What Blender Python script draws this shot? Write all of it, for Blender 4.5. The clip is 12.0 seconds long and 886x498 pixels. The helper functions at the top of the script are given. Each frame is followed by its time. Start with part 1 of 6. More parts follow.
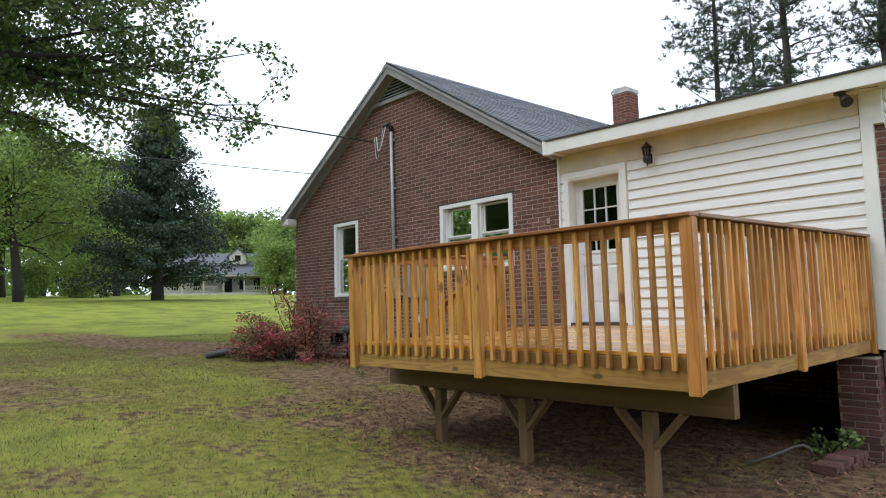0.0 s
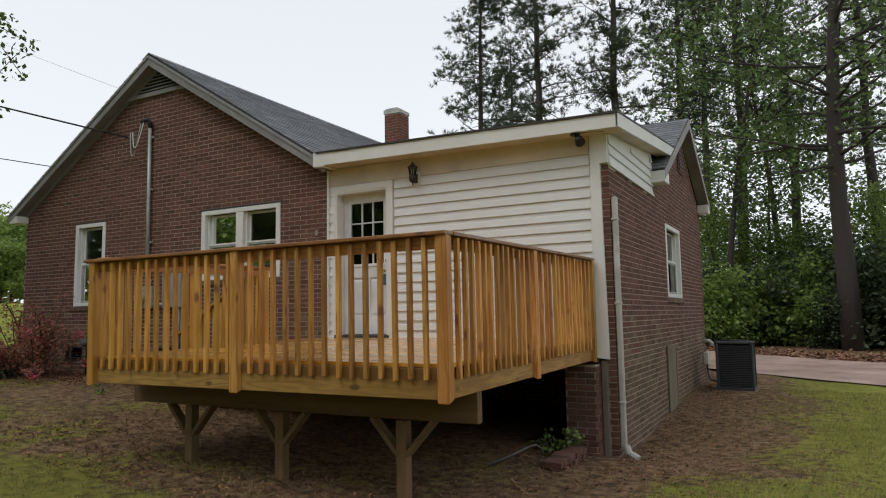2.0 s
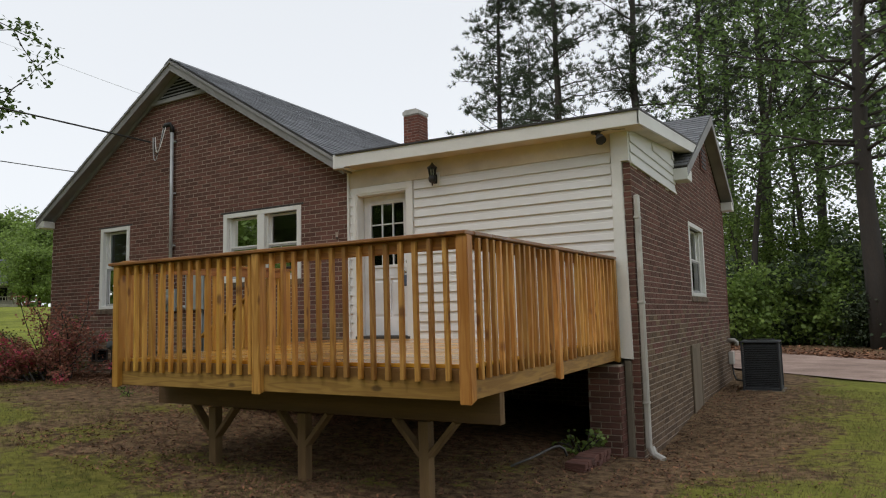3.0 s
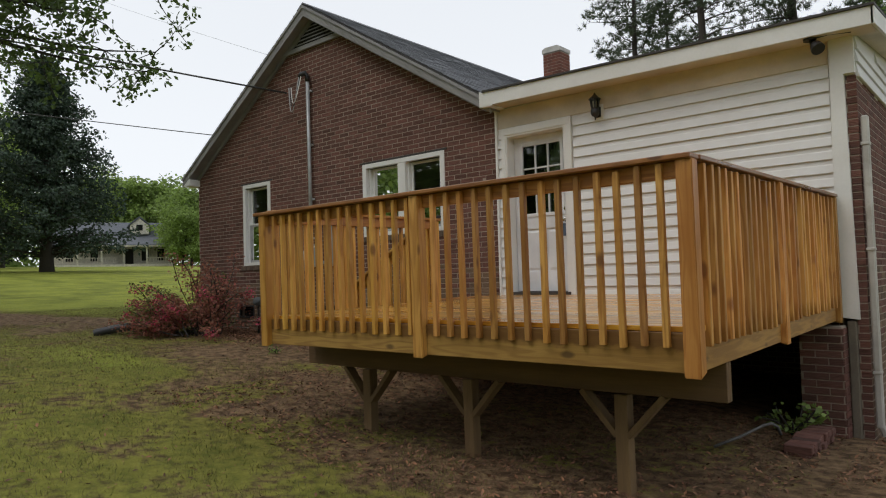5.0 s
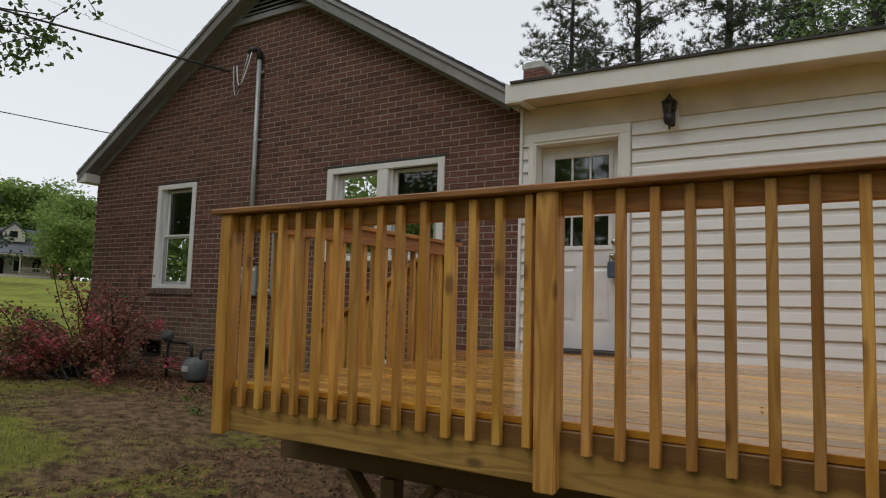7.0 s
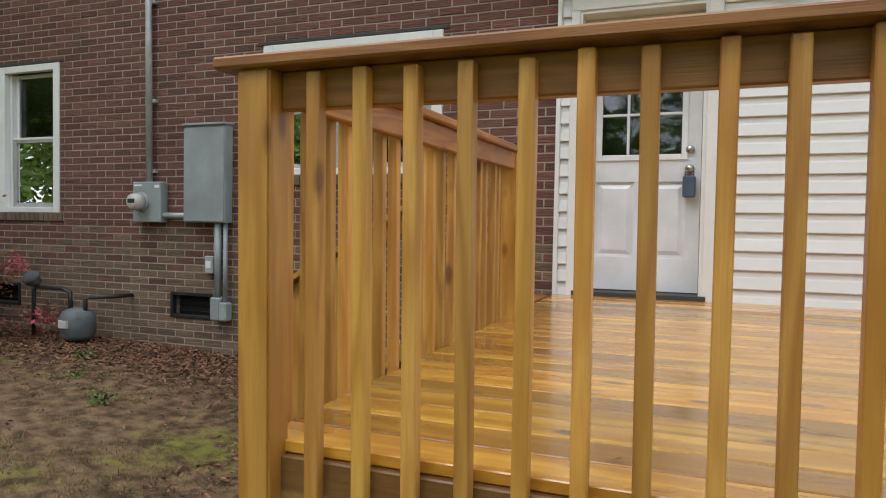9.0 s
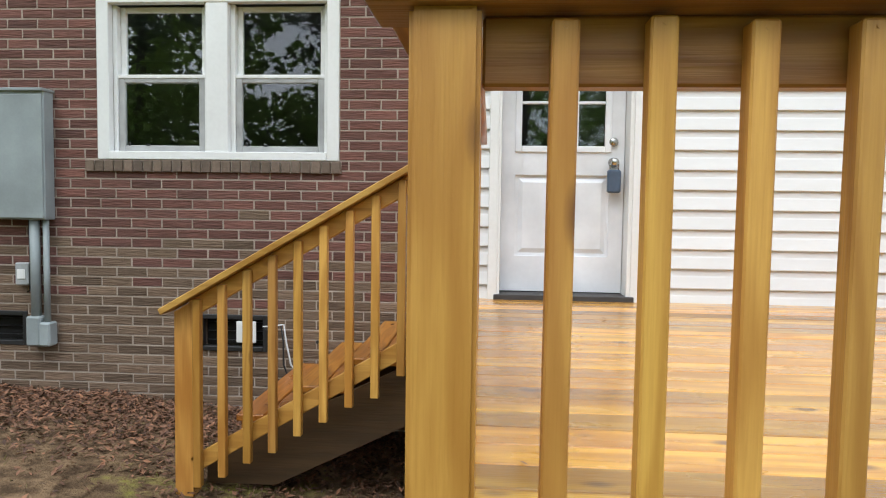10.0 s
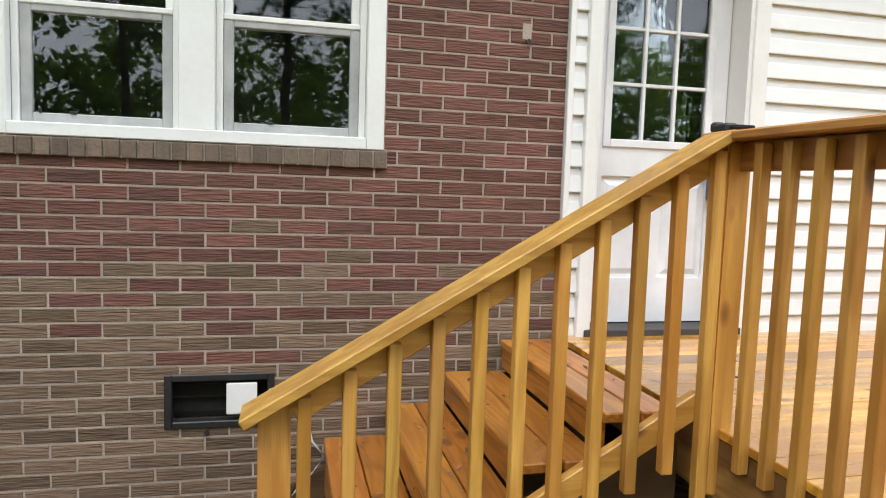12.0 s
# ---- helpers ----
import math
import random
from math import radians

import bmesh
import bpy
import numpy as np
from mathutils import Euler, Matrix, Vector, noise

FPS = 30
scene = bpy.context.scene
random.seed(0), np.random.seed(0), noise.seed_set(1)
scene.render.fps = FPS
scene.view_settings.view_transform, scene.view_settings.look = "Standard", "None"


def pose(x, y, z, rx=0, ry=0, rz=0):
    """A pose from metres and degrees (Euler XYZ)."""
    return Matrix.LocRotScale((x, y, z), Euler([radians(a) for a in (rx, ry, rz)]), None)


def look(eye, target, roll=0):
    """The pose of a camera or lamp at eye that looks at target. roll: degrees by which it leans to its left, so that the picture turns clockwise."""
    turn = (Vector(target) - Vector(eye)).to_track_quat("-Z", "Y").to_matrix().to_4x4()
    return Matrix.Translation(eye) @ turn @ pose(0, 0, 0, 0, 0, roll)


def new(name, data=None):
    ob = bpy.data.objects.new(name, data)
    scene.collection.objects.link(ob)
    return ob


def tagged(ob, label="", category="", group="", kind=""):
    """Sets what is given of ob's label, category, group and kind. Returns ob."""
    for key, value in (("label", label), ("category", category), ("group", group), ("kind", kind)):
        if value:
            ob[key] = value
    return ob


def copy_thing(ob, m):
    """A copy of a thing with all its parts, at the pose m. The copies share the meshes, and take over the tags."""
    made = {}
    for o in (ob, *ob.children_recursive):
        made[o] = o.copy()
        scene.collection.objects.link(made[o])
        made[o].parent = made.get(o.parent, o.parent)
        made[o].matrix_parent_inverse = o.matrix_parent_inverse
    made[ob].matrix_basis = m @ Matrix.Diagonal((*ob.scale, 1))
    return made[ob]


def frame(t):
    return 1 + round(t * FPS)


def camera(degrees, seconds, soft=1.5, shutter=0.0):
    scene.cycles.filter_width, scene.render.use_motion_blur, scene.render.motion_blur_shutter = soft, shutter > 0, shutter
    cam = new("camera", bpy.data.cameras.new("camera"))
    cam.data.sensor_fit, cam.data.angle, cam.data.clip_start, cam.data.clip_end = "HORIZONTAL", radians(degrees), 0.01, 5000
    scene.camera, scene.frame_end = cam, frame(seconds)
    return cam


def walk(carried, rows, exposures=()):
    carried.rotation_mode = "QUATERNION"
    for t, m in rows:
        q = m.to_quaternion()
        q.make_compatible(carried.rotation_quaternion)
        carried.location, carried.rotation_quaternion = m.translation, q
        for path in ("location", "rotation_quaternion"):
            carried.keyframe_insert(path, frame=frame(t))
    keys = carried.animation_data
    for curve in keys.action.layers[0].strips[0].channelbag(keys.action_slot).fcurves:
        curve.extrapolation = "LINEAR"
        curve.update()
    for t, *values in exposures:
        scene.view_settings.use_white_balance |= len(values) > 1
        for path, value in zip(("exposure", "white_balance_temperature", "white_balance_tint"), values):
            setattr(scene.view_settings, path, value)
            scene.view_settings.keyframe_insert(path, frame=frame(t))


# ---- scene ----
cam = camera(66.4, 12.0, soft=1.1)
PATH = [
    (0, (5.918, -7.619, 1.907), (4.441, -6.28, 2.079), -1.4),
    (0.5, (5.931, -7.612, 1.906), (4.676, -6.067, 2.103), -0.9),
    (1, (5.936, -7.574, 1.9), (4.853, -5.904, 2.097), -0.7),
    (1.5, (5.951, -7.589, 1.904), (4.967, -5.858, 2.096), -0.8),
    (2, (5.978, -7.605, 1.899), (5.028, -5.856, 2.095), -0.9),
    (2.5, (5.976, -7.597, 1.901), (5.005, -5.86, 2.105), -0.8),
    (4.5, (5.5, -7.301, 1.866), (4.301, -5.704, 1.984), -2.9),
    (5, (5.1, -7.055, 1.871), (3.798, -5.54, 1.953), -1.6),
    (5.5, (4.592, -6.876, 1.868), (3.401, -5.273, 1.983), -0.6),
    (6, (4.078, -6.579, 1.912), (2.886, -4.976, 1.999), -1.4),
    (6.5, (3.551, -6.28, 1.909), (2.371, -4.674, 2.077), -0.9),
    (7, (2.912, -5.986, 1.976), (1.846, -4.304, 2.158), 1.8),
    (7.5, (2.401, -5.641, 2.001), (1.442, -3.892, 2.149), 1.1),
    (9.5, (0.55, -4.703, 2.142), (0.072, -2.764, 2.039), 1.4),
    (10, (0.108, -4.445, 2.198), (-0.028, -2.453, 2.083), 0.8),
    (10.5, (-0.201, -4.06, 2.254), (-0.162, -2.069, 2.064), -0.3),
    (11, (-0.575, -3.797, 2.283), (-0.377, -1.819, 2.07), 1.3),
    (11.5, (-0.989, -3.466, 2.324), (-0.67, -1.498, 2.16), 2.5),
    (12, (-1.321, -3.169, 2.319), (-0.874, -1.226, 2.156), 1.8),
]
SKY_GREY = 0.85
EXPOSURES = [(0.0, 0.6, 6050, 10), (0.5, 0.32, 6250, 10), (1.0, 0.08, 6400, 10), (1.5, -0.08, 6600, 10), (2.5, -0.18, 6650, 10), (4.5, -0.15, 6650, 10), (5.5, -0.18, 6650, 10), (6.5, -0.22, 6650, 10),
             (7.0, -0.32, 6650, 10), (7.5, -0.45, 6600, 10), (9.5, 0.9, 6150, 9), (10.0, 1.05, 6050, 8), (10.5, 0.98, 6200, 8), (11.0, 1.22, 6150, 7), (11.5, 1.32, 6150, 8), (12.0, 1.2, 6250, 9)]
walk(cam, [(t, look(e, g, r)) for t, e, g, r in PATH], EXPOSURES)

# ---- world and light: an overcast day ----
world = bpy.data.worlds.new("overcast_sky")
scene.world = world
world.use_nodes = True
wn = world.node_tree
wn.nodes.clear()
sky = wn.nodes.new("ShaderNodeTexSky")
sky.sky_type, sky.sun_disc = "NISHITA", False
sky.sun_elevation, sky.sun_rotation = radians(50), radians(200)
hsv = wn.nodes.new("ShaderNodeHueSaturation")
hsv.inputs["Saturation"].default_value = 0.25
cloud = wn.nodes.new("ShaderNodeBackground")
cloud.inputs[0].default_value, cloud.inputs[1].default_value = (0.905, 0.96, 1.03, 1), SKY_GREY
clear = wn.nodes.new("ShaderNodeBackground")
clear.inputs[1].default_value = 0.05
both = wn.nodes.new("ShaderNodeAddShader")
wout = wn.nodes.new("ShaderNodeOutputWorld")
wn.links.new(sky.outputs[0], hsv.inputs["Color"])
wn.links.new(hsv.outputs[0], clear.inputs[0])
wn.links.new(clear.outputs[0], both.inputs[0])
wn.links.new(cloud.outputs[0], both.inputs[1])
wn.links.new(both.outputs[0], wout.inputs[0])
sun = new("sun", bpy.data.lights.new("sun", "SUN"))
sun.data.energy, sun.data.angle, sun.data.color = 0.7, radians(25), (1, 0.96, 0.9)
sun.matrix_basis = look((0, 0, 0), (0.25, 0.6, -1.0))


# ---- materials ----
def material(name, base, rough=0.7, metal=0.0, vary=0.25, scale=6.0, fine=60.0, bump=0.15, stretch=(1, 1, 1), second=None, mix_at=0.5,
             island=False, spread=0.25, translucent=0.0, coat=0.0, spec=0.5, patch=0.0, wear=None):
    """A surface with broad and fine variation in colour and relief, and a shift in tone from piece to piece."""
    m = bpy.data.materials.new(name)
    m.use_nodes = True
    nt = m.node_tree
    nt.nodes.clear()
    N, L = nt.nodes.new, nt.links.new
    out, bsdf = N("ShaderNodeOutputMaterial"), N("ShaderNodeBsdfPrincipled")
    tc, mp = N("ShaderNodeTexCoord"), N("ShaderNodeMapping")
    info = N("ShaderNodeNewGeometry") if island else N("ShaderNodeObjectInfo")
    rnd = info.outputs["Random Per Island"] if island else info.outputs["Random"]
    mp.inputs["Scale"].default_value = stretch
    L(tc.outputs["Object"], mp.inputs["Vector"])
    shift = N("ShaderNodeVectorMath")
    shift.operation = "ADD"
    mul = N("ShaderNodeMath")
    mul.operation, mul.inputs[1].default_value = "MULTIPLY", 37.0
    L(rnd, mul.inputs[0])
    L(mp.outputs[0], shift.inputs[0])
    L(mul.outputs[0], shift.inputs[1])
    broad, small = N("ShaderNodeTexNoise"), N("ShaderNodeTexNoise")
    broad.inputs["Scale"].default_value, broad.inputs["Detail"].default_value = scale, 4
    small.inputs["Scale"].default_value, small.inputs["Detail"].default_value = fine, 3
    L(shift.outputs[0], broad.inputs["Vector"])
    L(shift.outputs[0], small.inputs["Vector"])
    two = N("ShaderNodeMix")
    two.data_type = "RGBA"
    two.inputs[6].default_value = (*base, 1)
    two.inputs[7].default_value = (*(second or [c * 0.7 for c in base]), 1)
    ramp = N("ShaderNodeMapRange")
    ramp.inputs["From Min"].default_value, ramp.inputs["From Max"].default_value = mix_at - 0.18, mix_at + 0.18
    L(broad.outputs[0], ramp.inputs["Value"])
    L(ramp.outputs[0], two.inputs[0])
    tone = N("ShaderNodeHueSaturation")
    value = N("ShaderNodeMath")
    value.operation = "MULTIPLY_ADD"
    value.inputs[1].default_value, value.inputs[2].default_value = vary * 1.6, 1 - vary * 0.8
    L(small.outputs[0], value.inputs[0])
    each = N("ShaderNodeMath")
    each.operation = "MULTIPLY_ADD"
    each.inputs[1].default_value, each.inputs[2].default_value = 2 * spread, 1 - spread
    L(rnd, each.inputs[0])
    total = N("ShaderNodeMath")
    total.operation = "MULTIPLY"
    L(value.outputs[0], total.inputs[0])
    L(each.outputs[0], total.inputs[1])
    L(total.outputs[0], tone.inputs["Value"])
    L(two.outputs[2], tone.inputs["Color"])
    colour = tone.outputs[0]
    if wear:  # stains with edges of their own, in world-sized blotches
        wcol, wscale, wat, wamt = wear
        wtex, wramp, wmix = N("ShaderNodeTexNoise"), N("ShaderNodeMapRange"), N("ShaderNodeMix")
        wtex.inputs["Scale"].default_value, wtex.inputs["Detail"].default_value, wtex.inputs["Roughness"].default_value = wscale, 6, 0.65
        wramp.inputs["From Min"].default_value, wramp.inputs["From Max"].default_value = wat, wat + 0.1
        wramp.inputs["To Max"].default_value = wamt
        wmix.data_type = "RGBA"
        wmix.inputs[7].default_value = (*wcol, 1)
        L(tc.outputs["Object"], wtex.inputs["Vector"])
        L(wtex.outputs[0], wramp.inputs["Value"])
        L(wramp.outputs[0], wmix.inputs[0])
        L(colour, wmix.inputs[6])
        colour = wmix.outputs[2]
    L(colour, bsdf.inputs["Base Color"])
    bsdf.inputs["Metallic"].default_value = metal
    bsdf.inputs["Specular IOR Level"].default_value = spec
    bsdf.inputs["Coat Weight"].default_value = coat
    rr = N("ShaderNodeMapRange")
    rr.inputs["To Min"].default_value, rr.inputs["To Max"].default_value = max(0.03, rough - 0.12), min(1, rough + 0.12)
    L(small.outputs[0], rr.inputs["Value"])
    L(rr.outputs[0], bsdf.inputs["Roughness"])
    if bump:
        bp, add = N("ShaderNodeBump"), N("ShaderNodeMath")
        add.operation = "ADD"
        L(broad.outputs[0], add.inputs[0])
        L(small.outputs[0], add.inputs[1])
        bp.inputs["Strength"].default_value, bp.inputs["Distance"].default_value = bump, 0.01
        L(add.outputs[0], bp.inputs["Height"])
        L(bp.outputs[0], bsdf.inputs["Normal"])
    if translucent:
        tr, mx = N("ShaderNodeBsdfTranslucent"), N("ShaderNodeMixShader")
        L(colour, tr.inputs["Color"])
        mx.inputs[0].default_value = translucent
        L(bsdf.outputs[0], mx.inputs[1])
        L(tr.outputs[0], mx.inputs[2])
        L(mx.outputs[0], out.inputs[0])
    else:
        L(bsdf.outputs[0], out.inputs[0])
    return m


def wood_material(name, axis, light, dark, knot, rough, spread=0.26, coat=0.0, ring=42.0, wet_above=None):
    """Fresh pine: growth rings drawn out along the grain, fine fibres, knots, damp stains, a tone of its own for each board."""
    m = bpy.data.materials.new(name)
    m.use_nodes = True
    nt = m.node_tree
    N, L = nt.nodes.new, nt.links.new
    bsdf = nt.nodes["Principled BSDF"]
    tc, info = N("ShaderNodeTexCoord"), N("ShaderNodeObjectInfo")

    def math_node(op, a, b=None, c=None):
        n = N("ShaderNodeMath")
        n.operation = op
        for i, v in enumerate((a, b, c)):
            if v is not None:
                if isinstance(v, (int, float)):
                    n.inputs[i].default_value = v
                else:
                    L(v, n.inputs[i])
        return n.outputs[0]

    def span(v, lo, hi, a=0.0, b=1.0):
        n = N("ShaderNodeMapRange")
        for key, val in (("From Min", lo), ("From Max", hi), ("To Min", a), ("To Max", b)):
            n.inputs[key].default_value = val
        L(v, n.inputs["Value"])
        return n.outputs[0]

    def blend(f, a, b):
        n = N("ShaderNodeMix")
        n.data_type = "RGBA"
        for i, v in ((6, a), (7, b)):
            if isinstance(v, tuple):
                n.inputs[i].default_value = (*v, 1)
            else:
                L(v, n.inputs[i])
        L(f, n.inputs[0])
        return n.outputs[2]

    def noise_of(vec, scale, detail=3):
        n = N("ShaderNodeTexNoise")
        n.inputs["Scale"].default_value, n.inputs["Detail"].default_value = scale, detail
        L(vec, n.inputs["Vector"])
        return n.outputs[0]

    def along(k):
        mp = N("ShaderNodeMapping")
        mp.inputs["Scale"].default_value = [k if a == axis else 1 for a in "xyz"]
        L(moved, mp.inputs["Vector"])
        return mp.outputs[0]

    sh = N("ShaderNodeVectorMath")
    sh.operation = "ADD"
    L(tc.outputs["Object"], sh.inputs[0])
    L(math_node("MULTIPLY", info.outputs["Random"], 41.0), sh.inputs[1])
    moved = sh.outputs[0]
    rings = math_node("SINE", math_node("MULTIPLY", noise_of(along(0.10), 11.0, 2), ring))
    rings = span(rings, -0.6, 1.0)
    fibre = noise_of(along(0.03), 240.0, 2)
    colour = blend(math_node("MULTIPLY", rings, 0.68), light, dark)
    colour = blend(span(fibre, 0.35, 0.75, 0.0, 0.35), colour, dark)
    stain = noise_of(along(0.35), 3.2, 5)
    colour = blend(span(stain, 0.48, 0.68, 0.0, 0.75), colour, dark)
    vor = N("ShaderNodeTexVoronoi")
    vor.inputs["Scale"].default_value = 6.0
    L(along(0.45), vor.inputs["Vector"])
    colour = blend(span(vor.outputs["Distance"], 0.085, 0.16, 0.85, 0.0), colour, knot)
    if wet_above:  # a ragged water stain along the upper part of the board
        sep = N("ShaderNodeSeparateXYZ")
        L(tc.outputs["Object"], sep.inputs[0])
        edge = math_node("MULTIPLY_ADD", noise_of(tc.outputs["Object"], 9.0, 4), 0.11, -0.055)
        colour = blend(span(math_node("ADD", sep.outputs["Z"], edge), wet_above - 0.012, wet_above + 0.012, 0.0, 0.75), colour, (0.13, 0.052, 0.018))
    tone = N("ShaderNodeHueSaturation")
    L(colour, tone.inputs["Color"])
    L(math_node("MULTIPLY_ADD", info.outputs["Random"], 2 * spread, 1 - spread), tone.inputs["Value"])
    L(math_node("MULTIPLY_ADD", math_node("FRACT", math_node("MULTIPLY", info.outputs["Random"], 7.31)), 0.011, 0.492), tone.inputs["Hue"])
    L(tone.outputs[0], bsdf.inputs["Base Color"])
    bsdf.inputs["Coat Weight"].default_value, bsdf.inputs["Coat Roughness"].default_value = coat, 0.12
    L(span(stain, 0.3, 0.7, min(1, rough + 0.15), max(0.05, rough - 0.15)), bsdf.inputs["Roughness"])
    bp = N("ShaderNodeBump")
    bp.inputs["Strength"].default_value, bp.inputs["Distance"].default_value = 0.25, 0.004
    L(math_node("ADD", fibre, math_node("MULTIPLY", rings, 0.3)), bp.inputs["Height"])
    L(bp.outputs[0], bsdf.inputs["Normal"])
    return m


def glass_material(name, tint=(0.85, 0.9, 0.9)):
    m = bpy.data.materials.new(name)
    m.use_nodes = True
    nt = m.node_tree
    nt.nodes.clear()
    N, L = nt.nodes.new, nt.links.new
    out, gl, tp, mx, fr = (N("ShaderNode" + k) for k in ("OutputMaterial", "BsdfGlossy", "BsdfTransparent", "MixShader", "Fresnel"))
    fr.inputs["IOR"].default_value = 1.85
    gl.inputs["Roughness"].default_value = 0.01
    wav, bp = N("ShaderNodeTexNoise"), N("ShaderNodeBump")
    wav.inputs["Scale"].default_value = 2.0
    bp.inputs["Strength"].default_value, bp.inputs["Distance"].default_value = 0.02, 0.02
    L(wav.outputs[0], bp.inputs["Height"])
    L(bp.outputs[0], gl.inputs["Normal"])
    tp.inputs["Color"].default_value = (*tint, 1)
    L(fr.outputs[0], mx.inputs[0])
    L(tp.outputs[0], mx.inputs[1])
    L(gl.outputs[0], mx.inputs[2])
    L(mx.outputs[0], out.inputs[0])
    return m


M = {}
M["brick"] = material("red_brown_brick", (0.165, 0.073, 0.056), 0.85, vary=0.75, scale=9, fine=120, bump=1.0, stretch=(0.10, 0.10, 1), second=(0.118, 0.060, 0.048), spread=0.22, spec=0.3)
M["brick_many"] = material("red_brown_brickwork", (0.165, 0.073, 0.056), 0.85, vary=0.75, scale=9, fine=120, bump=1.0, stretch=(0.10, 0.10, 1), second=(0.118, 0.060, 0.048), island=True, spread=0.24, spec=0.3)
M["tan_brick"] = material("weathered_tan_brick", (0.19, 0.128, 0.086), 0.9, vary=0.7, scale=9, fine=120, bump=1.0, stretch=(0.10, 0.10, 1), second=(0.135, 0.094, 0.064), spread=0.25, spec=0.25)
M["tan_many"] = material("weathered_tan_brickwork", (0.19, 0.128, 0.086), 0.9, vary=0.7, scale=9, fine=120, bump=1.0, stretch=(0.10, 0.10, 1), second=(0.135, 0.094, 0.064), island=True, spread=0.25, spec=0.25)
M["chimney_brick"] = material("red_chimney_brick", (0.21, 0.075, 0.05), 0.85, vary=0.5, scale=5, fine=70, bump=0.7, second=(0.14, 0.06, 0.045), island=True, spread=0.25, spec=0.3)
M["sill_brick"] = material("brown_sill_brick", (0.165, 0.118, 0.085), 0.85, vary=0.4, scale=5, fine=60, bump=0.5, second=(0.12, 0.088, 0.066), spread=0.2)
M["mortar"] = material("grey_mortar", (0.43, 0.355, 0.29), 0.9, vary=0.3, scale=3, fine=90, bump=0.4, spread=0.0)
for axis in "xyz":
    M["pine_" + axis] = wood_material("new_pine_" + axis, axis, (0.58, 0.305, 0.078), (0.33, 0.135, 0.026), (0.17, 0.065, 0.02), 0.5, 0.32)
for axis in "xy":
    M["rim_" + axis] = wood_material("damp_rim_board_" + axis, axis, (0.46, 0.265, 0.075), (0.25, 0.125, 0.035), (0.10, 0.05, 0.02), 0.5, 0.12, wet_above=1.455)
    M["rail_" + axis] = wood_material("stained_rail_board_" + axis, axis, (0.45, 0.215, 0.05), (0.24, 0.095, 0.022), (0.11, 0.045, 0.018), 0.45, 0.15)
for axis in "xy":
    M["cap_" + axis] = wood_material("wet_cap_board_" + axis, axis, (0.34, 0.15, 0.042), (0.20, 0.078, 0.022), (0.10, 0.04, 0.016), 0.4, 0.12, 0.2)
for axis in "xyz":
    M["gold_" + axis] = wood_material("yellow_pine_" + axis, axis, (0.63, 0.35, 0.075), (0.39, 0.175, 0.028), (0.17, 0.07, 0.02), 0.45, 0.22, ring=26.0)
M["deck_board"] = wood_material("wet_deck_board", "x", (0.70, 0.385, 0.05), (0.36, 0.145, 0.016), (0.12, 0.05, 0.02), 0.28, 0.40, 0.6, ring=15.0)
M["stair_board"] = wood_material("damp_stair_board", "y", (0.46, 0.185, 0.026), (0.26, 0.092, 0.014), (0.14, 0.055, 0.02), 0.35, 0.2, 0.3)
# Stringer timber: the shade under the treads is put into this dark colour.
M["shade_board"] = material("shade_dark_stringer_timber", (0.105, 0.058, 0.024), 0.6, vary=0.4, scale=14, fine=100, bump=0.2, stretch=(0.06, 1, 1), second=(0.065, 0.036, 0.016), spread=0.15)
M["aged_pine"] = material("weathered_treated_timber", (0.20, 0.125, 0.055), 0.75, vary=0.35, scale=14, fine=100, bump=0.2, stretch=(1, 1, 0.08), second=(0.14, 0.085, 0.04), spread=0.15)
M["beam"] = material("treated_beam", (0.19, 0.11, 0.05), 0.75, vary=0.35, scale=14, fine=100, bump=0.2, stretch=(0.06, 1, 1), second=(0.13, 0.075, 0.035), spread=0.15)
M["white"] = material("white_paint", (0.78, 0.78, 0.76), 0.45, vary=0.06, scale=2, fine=40, bump=0.04, second=(0.72, 0.715, 0.69), spread=0.02, wear=((0.5, 0.48, 0.44), 2.2, 0.66, 0.35))
M["siding"] = material("white_vinyl_siding", (0.74, 0.74, 0.73), 0.42, vary=0.04, scale=1.2, fine=50, bump=0.015, stretch=(0.3, 1, 1), second=(0.70, 0.70, 0.69), spread=0.012, wear=((0.55, 0.52, 0.48), 2.4, 0.66, 0.2))
# Cream paint, warmed further by light off the deck put into the colour.
M["soffit"] = material("bounce_tinted_cream_soffit", (0.72, 0.63, 0.50), 0.55, vary=0.08, scale=2, fine=40, bump=0.04, spread=0.03)
# Grey-white trim, darkened by roof-edge shade put into the colour; blotches are wear.
M["rake"] = material("shade_greyed_rake_board", (0.30, 0.295, 0.295), 0.55, vary=0.12, scale=2, fine=40, bump=0.05, spread=0.03, wear=((0.38, 0.36, 0.34), 3, 0.6, 0.4))
M["door"] = material("white_door_paint", (0.82, 0.83, 0.85), 0.35, vary=0.04, scale=2, fine=40, bump=0.02, spread=0.0)
M["shingle"] = material("grey_asphalt_shingle", (0.20, 0.207, 0.222), 0.8, vary=0.5, scale=5, fine=150, bump=0.6, second=(0.155, 0.16, 0.175), island=True, spread=0.25)
M["dark_trim"] = material("dark_drip_edge", (0.05, 0.045, 0.042), 0.6, vary=0.2, spread=0.1)
M["glass"] = glass_material("window_glass")
# Plaster kept low in value: the rooms' dimness is partly in this colour.
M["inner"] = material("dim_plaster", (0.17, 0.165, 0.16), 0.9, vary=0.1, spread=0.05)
M["black"] = material("black_metal", (0.02, 0.02, 0.021), 0.45, vary=0.2, spread=0.05)
M["void"] = material("dark_cavity", (0.012, 0.011, 0.01), 0.95, vary=0.2)
